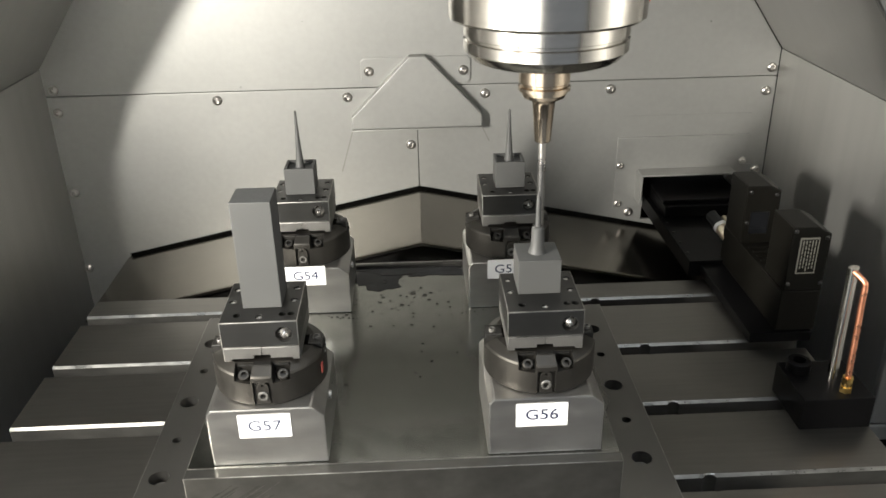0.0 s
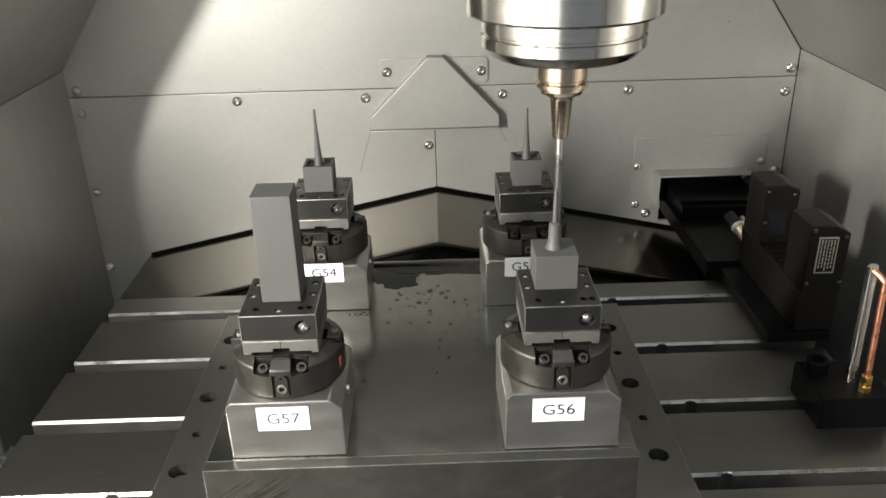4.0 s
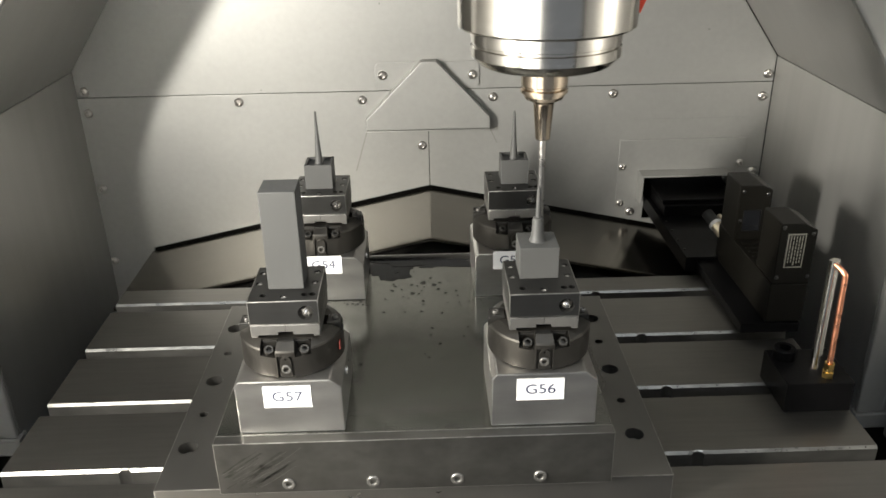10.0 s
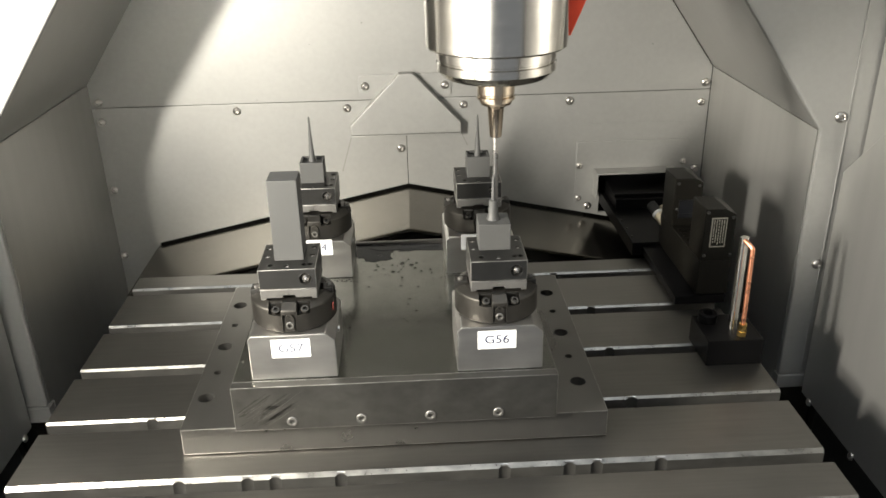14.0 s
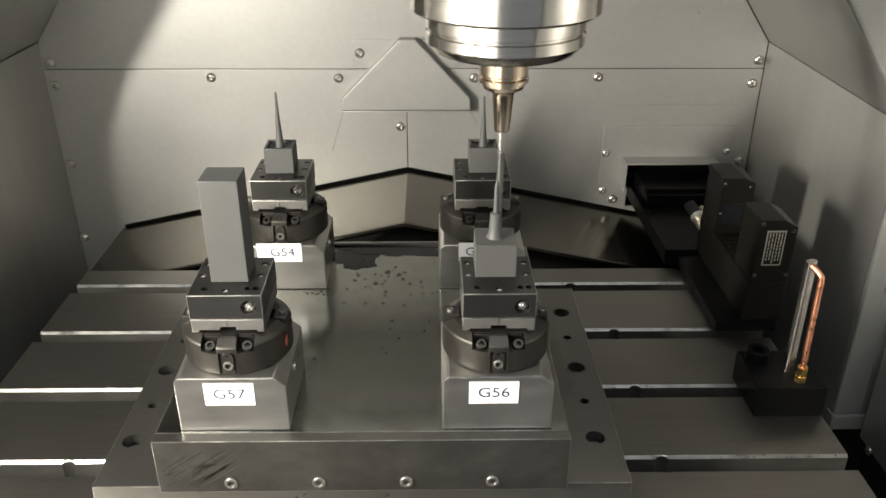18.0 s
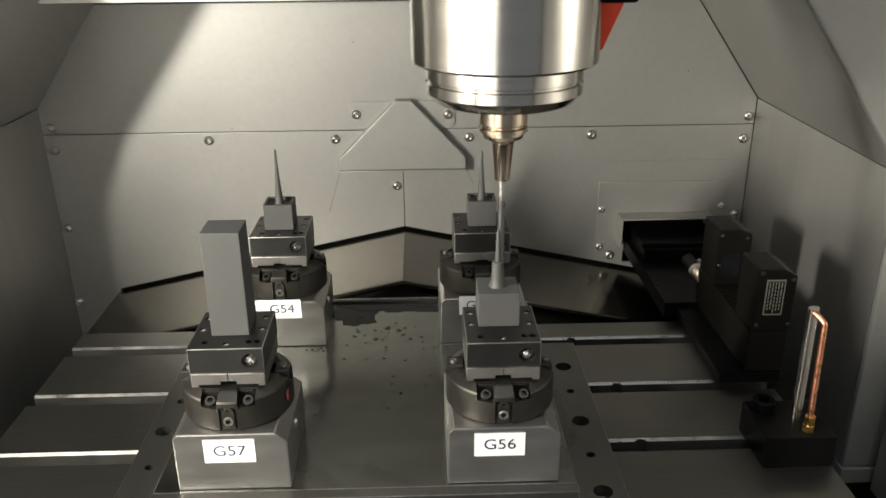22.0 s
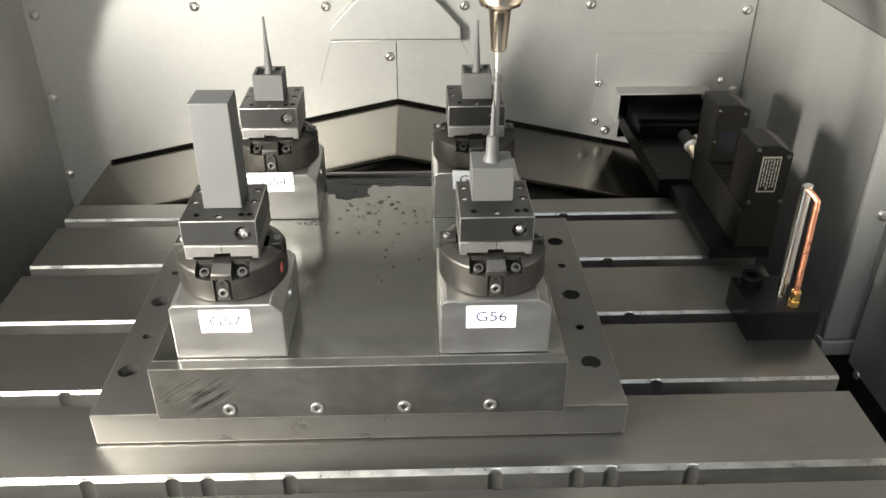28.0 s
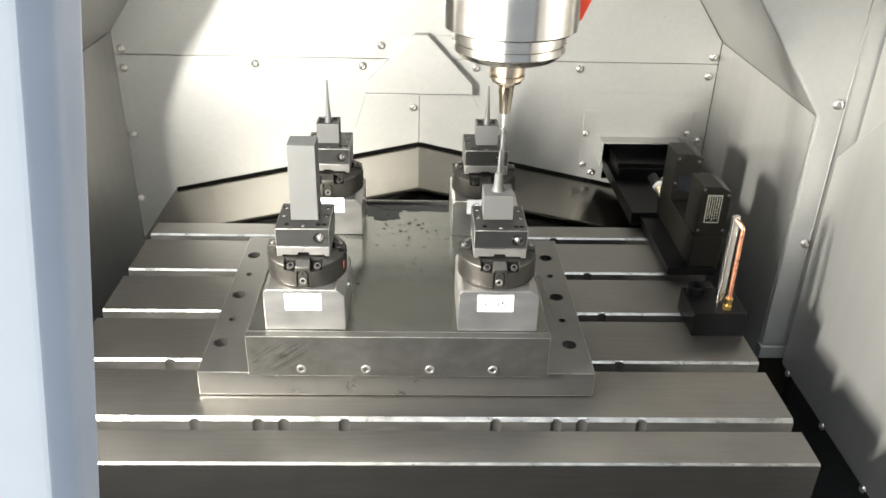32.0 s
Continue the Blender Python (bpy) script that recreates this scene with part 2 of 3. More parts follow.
def thing(name, label, category, group="", kind="", at=(0, 0, 0), turn=0.0):
    ob = new(name)
    ob.empty_display_size = 0.01
    ob.matrix_world = pose(*at, 0, 0, turn)
    return tagged(ob, label, category, group, kind)


def box(x0, x1, y0, y1, z0, z1, bevel=0.0006, seg=2):
    bm = bmesh.new()
    bmesh.ops.create_cube(bm, size=1)
    for v in bm.verts:
        v.co = (x0 + (v.co.x + 0.5) * (x1 - x0), y0 + (v.co.y + 0.5) * (y1 - y0), z0 + (v.co.z + 0.5) * (z1 - z0))
    if bevel:
        bmesh.ops.bevel(bm, geom=list(bm.edges), offset=bevel, segments=seg, affect="EDGES", profile=0.6)
    return soften(bm, bevel)


def prism(points, axis, a, b, bevel=0.0006, seg=2):
    """A flat outline pushed from a to b along an axis: outline in (x, z) for y, (x, y) for z, (y, z) for x."""
    bm = bmesh.new()
    place = {"x": lambda p, d: (d, p[0], p[1]), "y": lambda p, d: (p[0], d, p[1]), "z": lambda p, d: (p[0], p[1], d)}[axis]
    low, high = [bm.verts.new(place(p, a)) for p in points], [bm.verts.new(place(p, b)) for p in points]
    bm.faces.new(low), bm.faces.new(high)
    for i in range(len(points)):
        j = (i + 1) % len(points)
        bm.faces.new((low[i], low[j], high[j], high[i]))
    bmesh.ops.recalc_face_normals(bm, faces=bm.faces)
    if bevel:
        bmesh.ops.bevel(bm, geom=list(bm.edges), offset=bevel, segments=seg, affect="EDGES", profile=0.6)
    return soften(bm, bevel)


def lathe(profile, seg=48, at=(0, 0, 0), axis="z", turn=0.0):
    """A profile of (radius, height) turned round an axis, closed at both ends."""
    bm = bmesh.new()
    rings = []
    for r, h in profile:
        ring = []
        for i in range(seg if r > 1e-6 else 1):
            a = 2 * math.pi * i / seg + turn
            p = (r * math.cos(a), r * math.sin(a), h)
            p = {"z": p, "y": (p[0], p[2], p[1]), "x": (p[2], p[0], p[1])}[axis]
            ring.append(bm.verts.new((p[0] + at[0], p[1] + at[1], p[2] + at[2])))
        rings.append(ring)
    for one, two in zip(rings, rings[1:]):
        for i in range(seg):
            j = (i + 1) % seg
            quad = [one[i % len(one)], one[j % len(one)], two[j % len(two)], two[i % len(two)]]
            quad = list(dict.fromkeys(quad))
            if len(quad) > 2:
                bm.faces.new(quad)
    for f in bm.faces:
        f.smooth = True
    for ring in (rings[0], rings[-1]):
        if len(ring) > 2:
            bm.faces.new(ring)
    return bm


def tube(points, radius, seg=12, ring_every=None):
    """A round bar along a line of points."""
    bm = bmesh.new()
    pts = [Vector(p) for p in points]
    rings = []
    for i, p in enumerate(pts):
        way = (pts[min(i + 1, len(pts) - 1)] - pts[max(i - 1, 0)]).normalized()
        side = way.cross(Vector((0.13, 0.97, 0.2))).normalized()
        up = way.cross(side)
        r = radius * (ring_every[i % len(ring_every)] if ring_every else 1)
        rings.append([bm.verts.new(p + r * (math.cos(2 * math.pi * k / seg) * side + math.sin(2 * math.pi * k / seg) * up)) for k in range(seg)])
    for one, two in zip(rings, rings[1:]):
        for k in range(seg):
            bm.faces.new((one[k], one[(k + 1) % seg], two[(k + 1) % seg], two[k]))
    for f in bm.faces:
        f.smooth = True
    bm.faces.new(rings[0]), bm.faces.new(rings[-1])
    return bm


def joined(*bms):
    out = bmesh.new()
    for b in bms:
        me = bpy.data.meshes.new("piece")
        b.to_mesh(me)
        b.free()
        out.from_mesh(me)
        bpy.data.meshes.remove(me)
    return out


def carved(bm, cutters, name, mat):
    """The mesh of bm with the cutters taken out of it."""
    body = bpy.data.objects.new("body", mesh_of(bm, name))
    body.data.materials.append(mat)
    knife = bpy.data.objects.new("knife", mesh_of(joined(*cutters), "knife"))
    for o in (body, knife):
        scene.collection.objects.link(o)
    mod = body.modifiers.new("cut", "BOOLEAN")
    mod.operation, mod.solver, mod.object = "DIFFERENCE", "EXACT", knife
    mod.use_self = True
    got = body.evaluated_get(bpy.context.evaluated_depsgraph_get())
    me = bpy.data.meshes.new_from_object(got)
    me.name = name
    for o in (body, knife):
        bpy.data.objects.remove(o)
    return creased(me)


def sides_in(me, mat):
    """Gives a land's chamfers along x their own material, and its bores and slot walls darker ones for the shade in
    them.
    """
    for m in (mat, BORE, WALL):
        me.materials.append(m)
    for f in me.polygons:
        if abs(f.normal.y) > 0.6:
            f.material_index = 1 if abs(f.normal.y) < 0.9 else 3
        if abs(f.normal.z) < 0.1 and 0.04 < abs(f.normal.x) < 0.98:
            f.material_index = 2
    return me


def hexagon(r, h, at, axis="z"):
    return lathe([(r, 0), (r, h)], 6, at, axis)


def button_screw(r, axis="y"):
    """A button-head screw with a hexagon socket that stands out along -y (or +z)."""
    s = -1 if axis == "y" else 1
    prof = [(r, 0), (r, s * 0.10 * r), (0.94 * r, s * 0.34 * r), (0.72 * r, s * 0.56 * r), (0.50 * r, s * 0.64 * r), (0.46 * r, s * 0.60 * r), (0.40 * r, s * 0.12 * r), (0, s * 0.12 * r)]
    return mesh_of(lathe(prof, 20, axis=axis), "screw")


def cap_screw(r, h):
    """A socket-head cap screw, standing along +z from 0."""
    prof = [(r, 0), (r, 0.85 * h), (0.9 * r, h), (0.58 * r, h), (0.52 * r, 0.96 * h), (0.52 * r, 0.4 * h), (0, 0.4 * h)]
    return lathe(prof, 24)

# ---------------------------------------------------------------- the enclosure
WY = 0.4544            # the back wall's face
KX, KZ = 0.388, 0.178  # where the side walls meet the slopes
FY = 0.163             # the front-facing panels beside the side walls
GAP = 0.0004          # the open joint beside the back wall
DROP = 0.2135          # the fall of the way cover's roof


def ridge(x):
    return 0.036 - DROP * abs(x)


SCREW = button_screw(0.0052)


def screws(parent, places, facing=0.0, mesh=None, mat=None):
    for x, y, z in places:
        s = part("screw", mesh or SCREW, mat or STEEL, parent)
        s.matrix_local = pose(x, y, z, 0, random.uniform(0, 60), facing)


wall_back = thing("wall_back", "satin grey sheet-steel back wall made of screwed panels", "wall", kind="structure")
# dark sheet added behind the panels for the shade in their seams
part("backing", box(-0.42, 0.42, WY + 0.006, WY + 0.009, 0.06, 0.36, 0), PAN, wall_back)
slope = lambda z: KX - (z - KZ) * 0.72 if z > KZ else KX
part("panel", prism([(-KX - 0.002, 0.1494), (KX - GAP, 0.1494), (KX - GAP, KZ), (slope(0.284) - GAP, 0.284), (-slope(0.284) - 0.002, 0.284), (-KX - 0.002, KZ)], "y", WY, WY + 0.003, 0.0005), SHEET, wall_back)
part("panel", prism([(-KX - 0.002, 0.1486), (-KX - 0.002, -0.16), (-0.334, -0.16), (-0.334, ridge(0.334)), (-0.0004, ridge(0)), (-0.0004, 0.1486)], "y", WY, WY + 0.003, 0.0005), SHEET, wall_back)
right_low = prism([(KX - GAP, 0.1486), (KX - GAP, -0.16), (0.36, -0.16), (0.36, ridge(0.36)), (0.0004, ridge(0)), (0.0004, 0.1486)], "y", WY, WY + 0.003, 0.0005)
part("panel", carved(right_low, [box(0.246, 0.345, WY - 0.02, WY + 0.02, 0.014, 0.0465, 0), box(0.2529, 0.3451, WY - 0.021, WY + 0.021, -0.014, 0.020, 0)], "panel", SHEET), None, wall_back)
screws(wall_back, [(-0.2108, WY, 0.140), (-0.0735, WY, 0.1392), (0.0731, WY, 0.1392), (0.208, WY, 0.1397), (0.3778, WY, 0.1327), (0.3805, WY, 0.158),
                   (-0.3787, WY, 0.156), (-0.379, WY, 0.1315), (-0.3806, WY, 0.0412), (-0.3836, WY, -0.0515), (-0.008, WY, 0.0847), (0.2376, WY, -0.0043), (0.3784, WY, 0.0428)])
# a faint bend line and a few specks
part("fold", box(0.225, 0.366, WY - 0.0006, WY + 0.001, 0.1085, 0.1090, 0), SHEET, wall_back)

part("seam", box(0.3665, KX - GAP, WY - 0.0007, WY + 0.001, 0.0490, 0.0498, 0), SHEET, wall_back)

# faint marks where coolant drips off the cover's corners
for x0, z0, x1, z1 in ((-0.0690, 0.1060, -0.0850, 0.0560), (0.0685, 0.1060, 0.0775, 0.0860)):
    part("drip_mark", prism([(x0 - 0.0006, z0), (x0 + 0.0006, z0), (x1 + 0.0010, z1), (x1 - 0.0004, z1)], "y", WY - 0.00025, WY + 0.0005, 0), STAIN, wall_back)
rnd_wall = random.Random(5)
for k in range(9):
    x, z, q = rnd_wall.uniform(-0.2, 0.34), rnd_wall.uniform(0.06, 0.26), rnd_wall.uniform(0.0003, 0.0007)
    part("speck", lathe([(q, -0.0002), (0.7 * q, -0.0004)], 8, (x, WY, z), "y"), CHIP, wall_back)

gable = thing("gable_cover", "raised trapezoid sheet-steel cover screwed over the wall seam", "cover plate")
part("mounting_tab", prism([(-0.0540, 0.1520), (-0.0575, 0.1555), (-0.0575, 0.1770), (-0.0540, 0.1805), (0.0540, 0.1805), (0.0575, 0.1770), (0.0575, 0.1555), (0.0540, 0.1520)], "y", WY - 0.0024, WY - 0.0002, 0.0005), SHEET, gable)
part("hood", prism([(-0.0695, 0.1075), (-0.0695, 0.1203), (-0.0070, 0.1835), (0.0105, 0.1835), (0.0690, 0.1203), (0.0690, 0.1075)], "y", WY - 0.0150, WY - 0.0026, 0.0016, 3), SHEET, gable)
part("lip", box(-0.0695, 0.0690, WY - 0.0164, WY - 0.0026, 0.1058, 0.1072, 0.0006), SHEET, gable)
screws(gable, [(-0.0492, WY - 0.0024, 0.1667), (0.0500, WY - 0.0024, 0.1655)])

port = thing("wall_port", "sheet-steel hood round a dark opening in the wall", "port")
port_plate = box(0.2195, 0.366, WY - 0.0032, WY - 0.0003, 0.002, 0.0855, 0.0008)
part("plate", carved(port_plate, [box(0.2455, 0.3455, WY - 0.03, WY + 0.03, 0.0135, 0.047, 0), box(0.2527, 0.3456, WY - 0.031, WY + 0.031, -0.03, 0.020, 0)], "plate", SHEET), None, port)
part("hood_top", box(0.2430, 0.3480, 0.4290, WY - 0.0034, 0.0470, 0.0490, 0.0005), SHEET, port)
part("hood_side", box(0.2430, 0.2450, 0.4290, WY - 0.0034, 0.0135, 0.0468, 0.0005), SHEET, port)
part("hood_side", box(0.3460, 0.3480, 0.4290, WY - 0.0034, 0.0030, 0.0468, 0.0005), SHEET, port)
part("shaft", carved(box(0.238, 0.352, WY + 0.012, 0.62, -0.03, 0.056, 0), [box(0.242, 0.348, WY, 0.60, -0.026, 0.052, 0)], "shaft", RUBBER), None, port)
screws(port, [(0.2240, WY - 0.0032, 0.0534), (0.2242, WY - 0.0032, 0.0081), (0.3612, WY - 0.0032, 0.0549)], mesh=button_screw(0.0042))

def sheet(front, back, thick):
    """A sheet from an outline at the front to the same outline, shifted, at the back: rows of (x, y, z)."""
    bm = bmesh.new()
    inner = [bm.verts.new(p) for p in front] + [bm.verts.new(p) for p in reversed(back)]
    outer = [bm.verts.new((p.co.x + thick, p.co.y, p.co.z + 0.001)) for p in inner]
    bm.faces.new(inner), bm.faces.new(outer)
    for i in range(len(inner)):
        j = (i + 1) % len(inner)
        bm.faces.new((inner[i], inner[j], outer[j], outer[i]))
    return bm


for side, name, fx, fz in ((-1, "wall_left", 0.3820, 0.1825), (1, "wall_right", 0.3875, 0.1780)):
    w = thing(name, "satin sheet-steel side wall under a sloping panel", "wall", kind="structure")
    y0, y1, up = FY + 0.0067, WY - (0.0012 if side > 0 else 0.0005), 0.36
    part("panel", sheet([(side * fx, y0, -0.40), (side * fx, y0, fz - 0.0005)], [(side * KX, y1, -0.40), (side * KX, y1, KZ - 0.0005)], side * 0.003), SIDE, w)
    # the sloping panel above
    part("sloping_panel", sheet([(side * fx, y0, fz + 0.0006), (side * (fx - 0.72 * up), y0, fz + up)], [(side * KX, y1, KZ + 0.0006), (side * (KX - 0.72 * up), y1, KZ + up)], side * 0.003), SIDE, w)
    # the front-facing panel, cut along the slope
    pts = [(side * fx, -0.090), (side * fx, fz), (side * (fx - 0.72 * up), fz + up), (side * (fx - 0.72 * up), 0.7995), (side * 0.60, 0.7995), (side * 0.60, -0.090)]
    part("front_panel", prism(pts, "y", FY, FY + 0.0065, 0.0028, 4), SHEET, w)
    part("sill", box(side * (fx - 0.001), side * 0.60, FY - 0.002, FY + 0.012, -0.1060, -0.0905, 0.0015), SHEET, w)
    # same steel as the panels above, darkened in colour to read as shaded
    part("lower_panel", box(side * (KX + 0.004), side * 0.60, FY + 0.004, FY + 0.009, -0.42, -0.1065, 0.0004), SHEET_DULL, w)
    part("seam_strip", box(side * 0.4105, side * 0.4117, FY - 0.0012, FY + 0.001, -0.088, 0.30, 0.0003), SHEET, w)
    screws(w, [(side * 0.4038, FY, 0.1912), (side * 0.4070, FY, 0.0400)])

for side, name in ((-1, "wall_outer_left"), (1, "wall_outer_right")):
    w = thing(name, "satin sheet-steel outer side wall with a raised panel", "wall", kind="structure")
    out = 0.43 if side > 0 else 0.417
    if side > 0:
        part("panel", box(out, out + 0.003, -0.47, FY - 0.0032, -0.1145, 0.80, 0.0004), SIDE, w)
    else:
        # a ledge above carries the lamp in a recess
        part("panel", box(-out - 0.003, -out, -0.47, FY - 0.0032, -0.1145, 0.1875, 0.0004), SIDE, w)
        part("ledge", box(-0.5645, -out, -0.47, FY - 0.0032, 0.1880, 0.1900, 0.0004), SIDE, w)
        part("upper_panel", box(-0.568, -0.565, -0.47, FY - 0.0032, 0.1880, 0.7995, 0.0004), SIDE, w)
    top_y, top_z = (0.0500, 0.2450) if side > 0 else (0.1180, 0.1720)
    raised = [(0.1545, -0.1080), (0.1545, 0.1405), (top_y, top_z), (-0.40, top_z), (-0.40, -0.1080)]
    part("raised_panel", prism(raised, "x", side * (out - 0.0005), side * (out - 0.0190), 0.0022, 3), SIDE, w)
    # skirt coloured near-black for the shade beside the table
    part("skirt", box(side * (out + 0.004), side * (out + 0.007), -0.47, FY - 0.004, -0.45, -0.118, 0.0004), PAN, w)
    screws(w, [(side * (out - 0.0190), y, -0.1145 + 0.0065) for y in (0.135, 0.047, -0.04, -0.13)], 90 * -side, button_screw(0.0040))

# unseen walls added to stop room light leaking in behind the panels
part("unseen_closing_wall", joined(box(-0.70, 0.70, 0.64, 0.645, -0.46, 0.31, 0), box(-0.70, -0.695, -0.472, 0.64, -0.46, 0.80, 0), box(0.695, 0.70, -0.472, 0.64, -0.46, 0.80, 0)), PAN, wall_back)
# unseen dark band and pale panel, added to be mirrored in plate and table
part("dark_mirror_band", box(-0.60, 0.60, 0.302, 0.306, 0.3034, 0.3595, 0), RUBBER, wall_back, "unseen dark band added for the plate's reflection")
part("upper_panel", box(-0.60, 0.60, 0.300, 0.304, 0.3600, 0.7995, 0), REFLECTOR, wall_back, "unseen pale panel added to brighten the table by reflection")
part("white_strip", box(-0.40, 0.40, 0.30, 0.4575, 0.3000, 0.3030, 0.0004), WHITE, wall_back)
# unseen roof, stopped short so overhead light falls on the table's front
ceiling = tagged(new("ceiling", mesh_of(box(-0.70, 0.70, -0.06, 0.64, 0.800, 0.805, 0), "ceiling")), "unseen grey roof, left open in front for the overhead light", "ceiling", kind="structure")
ceiling.data.materials.append(ROOF)
floor = tagged(new("floor", mesh_of(box(-0.70, 0.70, -0.50, 0.62, -0.46, -0.45, 0), "floor")), "dark chip pan under the machine table", "floor", kind="structure")
floor.data.materials.append(PAN)
front = thing("wall_front", "machine front with an open doorway", "wall", kind="structure")
part("panel", box(-0.80, 0.80, -0.480, -0.472, -0.46, -0.20, 0), SHEET_DULL, front)
part("panel", box(0.40, 0.80, -0.480, -0.472, -0.199, 0.80, 0), SHEET_DULL, front)
part("panel", box(-0.80, -0.40, -0.480, -0.472, -0.199, 0.80, 0), SHEET_DULL, front)

door = thing("sliding_door", "white sliding machine door with a grey edge profile, half open", "door", kind="structure")
edge_x = lambda z: -0.0361 + 0.145 * (z - 0.4153)  # the door's edge is raked
part("leaf", prism([(-0.42, -0.19), (edge_x(-0.19) - 0.0046, -0.19), (edge_x(0.80) - 0.0046, 0.80), (-0.42, 0.80)], "y", -0.506, -0.501, 0.001), DOOR, door)
part("edge_profile", prism([(edge_x(-0.19) - 0.0044, -0.19), (edge_x(-0.19), -0.19), (edge_x(0.80), 0.80), (edge_x(0.80) - 0.0044, 0.80)], "y", -0.5085, -0.500, 0.0021, 6), DOOR_EDGE, door)

# ---------------------------------------------------------------- the way cover behind the table
cover = thing("way_cover", "gabled telescopic way cover of oily sheet steel", "way cover")


def roof(y0, y1, lift, half, flange):
    """A gabled sheet with its front edge turned down."""
    top = [(-half, ridge(half) + lift), (0, ridge(0) + lift), (half, ridge(half) + lift)]
    low = [(x, z - 0.0015) for x, z in reversed(top)]
    lip = [(x, z - flange) for x, z in reversed(top)]
    return joined(prism(top + low, "y", y0 + 0.0024, y1, 0.0003), prism(top + lip, "y", y0, y0 + 0.0024, 0.0009))


part("segment", roof(0.312, 0.62, -0.0038, 0.336, 0.0034), SHEET_DULL, cover)
part("segment", roof(0.2790, 0.60, -0.0170, 0.300, 0.0300), COVER_LOW, cover, "lower segment of wiped glossy sheet steel")

grime = random.Random(21)
dots = []
for k in range(150):
    x, y, q = grime.uniform(-0.10, -0.004), 0.3135 + abs(grime.gauss(0, 0.011)), grime.uniform(0.0002, 0.0006)
    z = ridge(x) - 0.0038
    dots.append(lathe([(q, z), (0.7 * q, z + 0.0002)], 7, (x, y, 0)))
specks = tagged(new("coolant_specks", mesh_of(joined(*dots), "specks")), "dark dried coolant specks along the way cover's edge", "specks", kind="stuff")
specks.data.materials.append(CHIP)

# ---------------------------------------------------------------- the machine table
SLOTS = (-0.0800, -0.0010, 0.0790, 0.1590, 0.2395)
TX0, TX1, TY0, TY1 = -0.3040, 0.3092, -0.1245, 0.2760
HALF = 0.0068
table = thing("machine_table", "machined cast-iron table with five T-slots", "machine table")
edges = [TY0] + [y for s in SLOTS for y in (s - HALF, s + HALF)] + [TY1]
cut_at = {-0.0800: (-0.1773, -0.1271, -0.1064, -0.0577, 0.0648, 0.1140, 0.1347, 0.1838), -0.0010: (0.1820, -0.2180), 0.0790: (0.1816,), 0.1590: (0.1814,), 0.2395: (0.1566,)}
for y0, y1 in zip(edges[::2], edges[1::2]):
    cy0, cy1 = (0.0014 if y0 == TY0 else 0.0029 if y0 < -0.05 else 0.0019), 0.0008
    bar = prism([(y0, -0.0165), (y1, -0.0165), (y1, -cy1), (y1 - cy1, 0), (y0 + cy0, 0), (y0, -cy0)], "x", TX0, TX1, 0)
    knives = [lathe([(0.0082, -0.030), (0.0082, 0.01)], 28, (x, s, 0)) for s in SLOTS for x in cut_at[s] if abs(s - HALF - y1) < 1e-6 or abs(s + HALF - y0) < 1e-6]
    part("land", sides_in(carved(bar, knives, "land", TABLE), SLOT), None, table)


def bore_rim(x, y):
    """A bright arc, painted as the highlight where a bore breaks the land behind a slot."""
    bm = bmesh.new()
    rows = []
    for k in range(9):
        a = math.pi / 2 + radians(-24 + 48 * k / 8)
        rows.append([bm.verts.new((x + q * math.cos(a), y + q * math.sin(a), z)) for q, z in ((0.00815, -0.0012), (0.0084, -0.0003), (0.0090, 0.00012), (0.0093, -0.0002))])
    for one, two in zip(rows, rows[1:]):
        for k in range(3):
            bm.faces.new((one[k], two[k], two[k + 1], one[k + 1]))
    return bm


for slot in SLOTS:
    for x in cut_at[slot]:
        part("bore_rim", bore_rim(x, slot), EDGE, table)
part("body", box(TX0, TX1, TY0, TY1, -0.0680, -0.0260, 0.0008), TABLE, table)
for y0, y1 in zip(edges[::2], edges[1::2]):
    low = y0 if y0 == TY0 else y0 + 0.0065
    high = y1 if y1 == TY1 else y1 - 0.0065
    # webs deep in the slots, in the same shade-darkened iron
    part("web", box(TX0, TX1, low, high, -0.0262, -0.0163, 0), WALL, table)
part("front_face", box(TX0, TX1, TY0 - 0.0004, TY0 + 0.002, -0.0670, -0.0017, 0.0002), TABLE, table)
saddle = thing("saddle", "dark saddle casting under the machine table", "saddle")
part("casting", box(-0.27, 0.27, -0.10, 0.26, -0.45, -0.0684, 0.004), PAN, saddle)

# ---------------------------------------------------------------- the fixture plate on the table
PZ = 0.0243
fixture = thing("fixture_plate", "ground steel fixture plate bolted to the T-slot table", "fixture plate")
LX, RX = -0.1683, 0.1330
holes = [(x, y) for x in (LX, RX) for y in (-0.0025, 0.0765, 0.1540)]
small = [(LX + 0.002, 0.0343), (RX - 0.0005, 0.1166), (LX + 0.002, 0.115), (RX - 0.0005, 0.036)]
knives = [lathe([(0.0064, 0.009), (0.0064, 0.04)], 24, (x, y, 0)) for x, y in holes] + [lathe([(0.0031, 0.006), (0.0031, 0.04)], 18, (x, y, 0)) for x, y in small]
edge = [(-0.0433, 0.0002), (0.1928, 0.0002), (0.1940, 0.0014), (0.1940, PZ), (-0.0445, PZ), (-0.0445, 0.0014)]
part("plate", carved(worn(prism(edge, "x", -0.1795, 0.1483, 0.0006)), knives, "plate", PLATE), None, fixture)
CAP = mesh_of(cap_screw(0.0050, 0.008), "bolt")
for x, y in holes:
    b = part("bolt", CAP, HOLDER_LOW, fixture, "grey socket-head bolt in a counterbore")
    b.matrix_local = pose(x, y, 0.0092, 0, 0, random.uniform(0, 60))
RZ = 0.0640
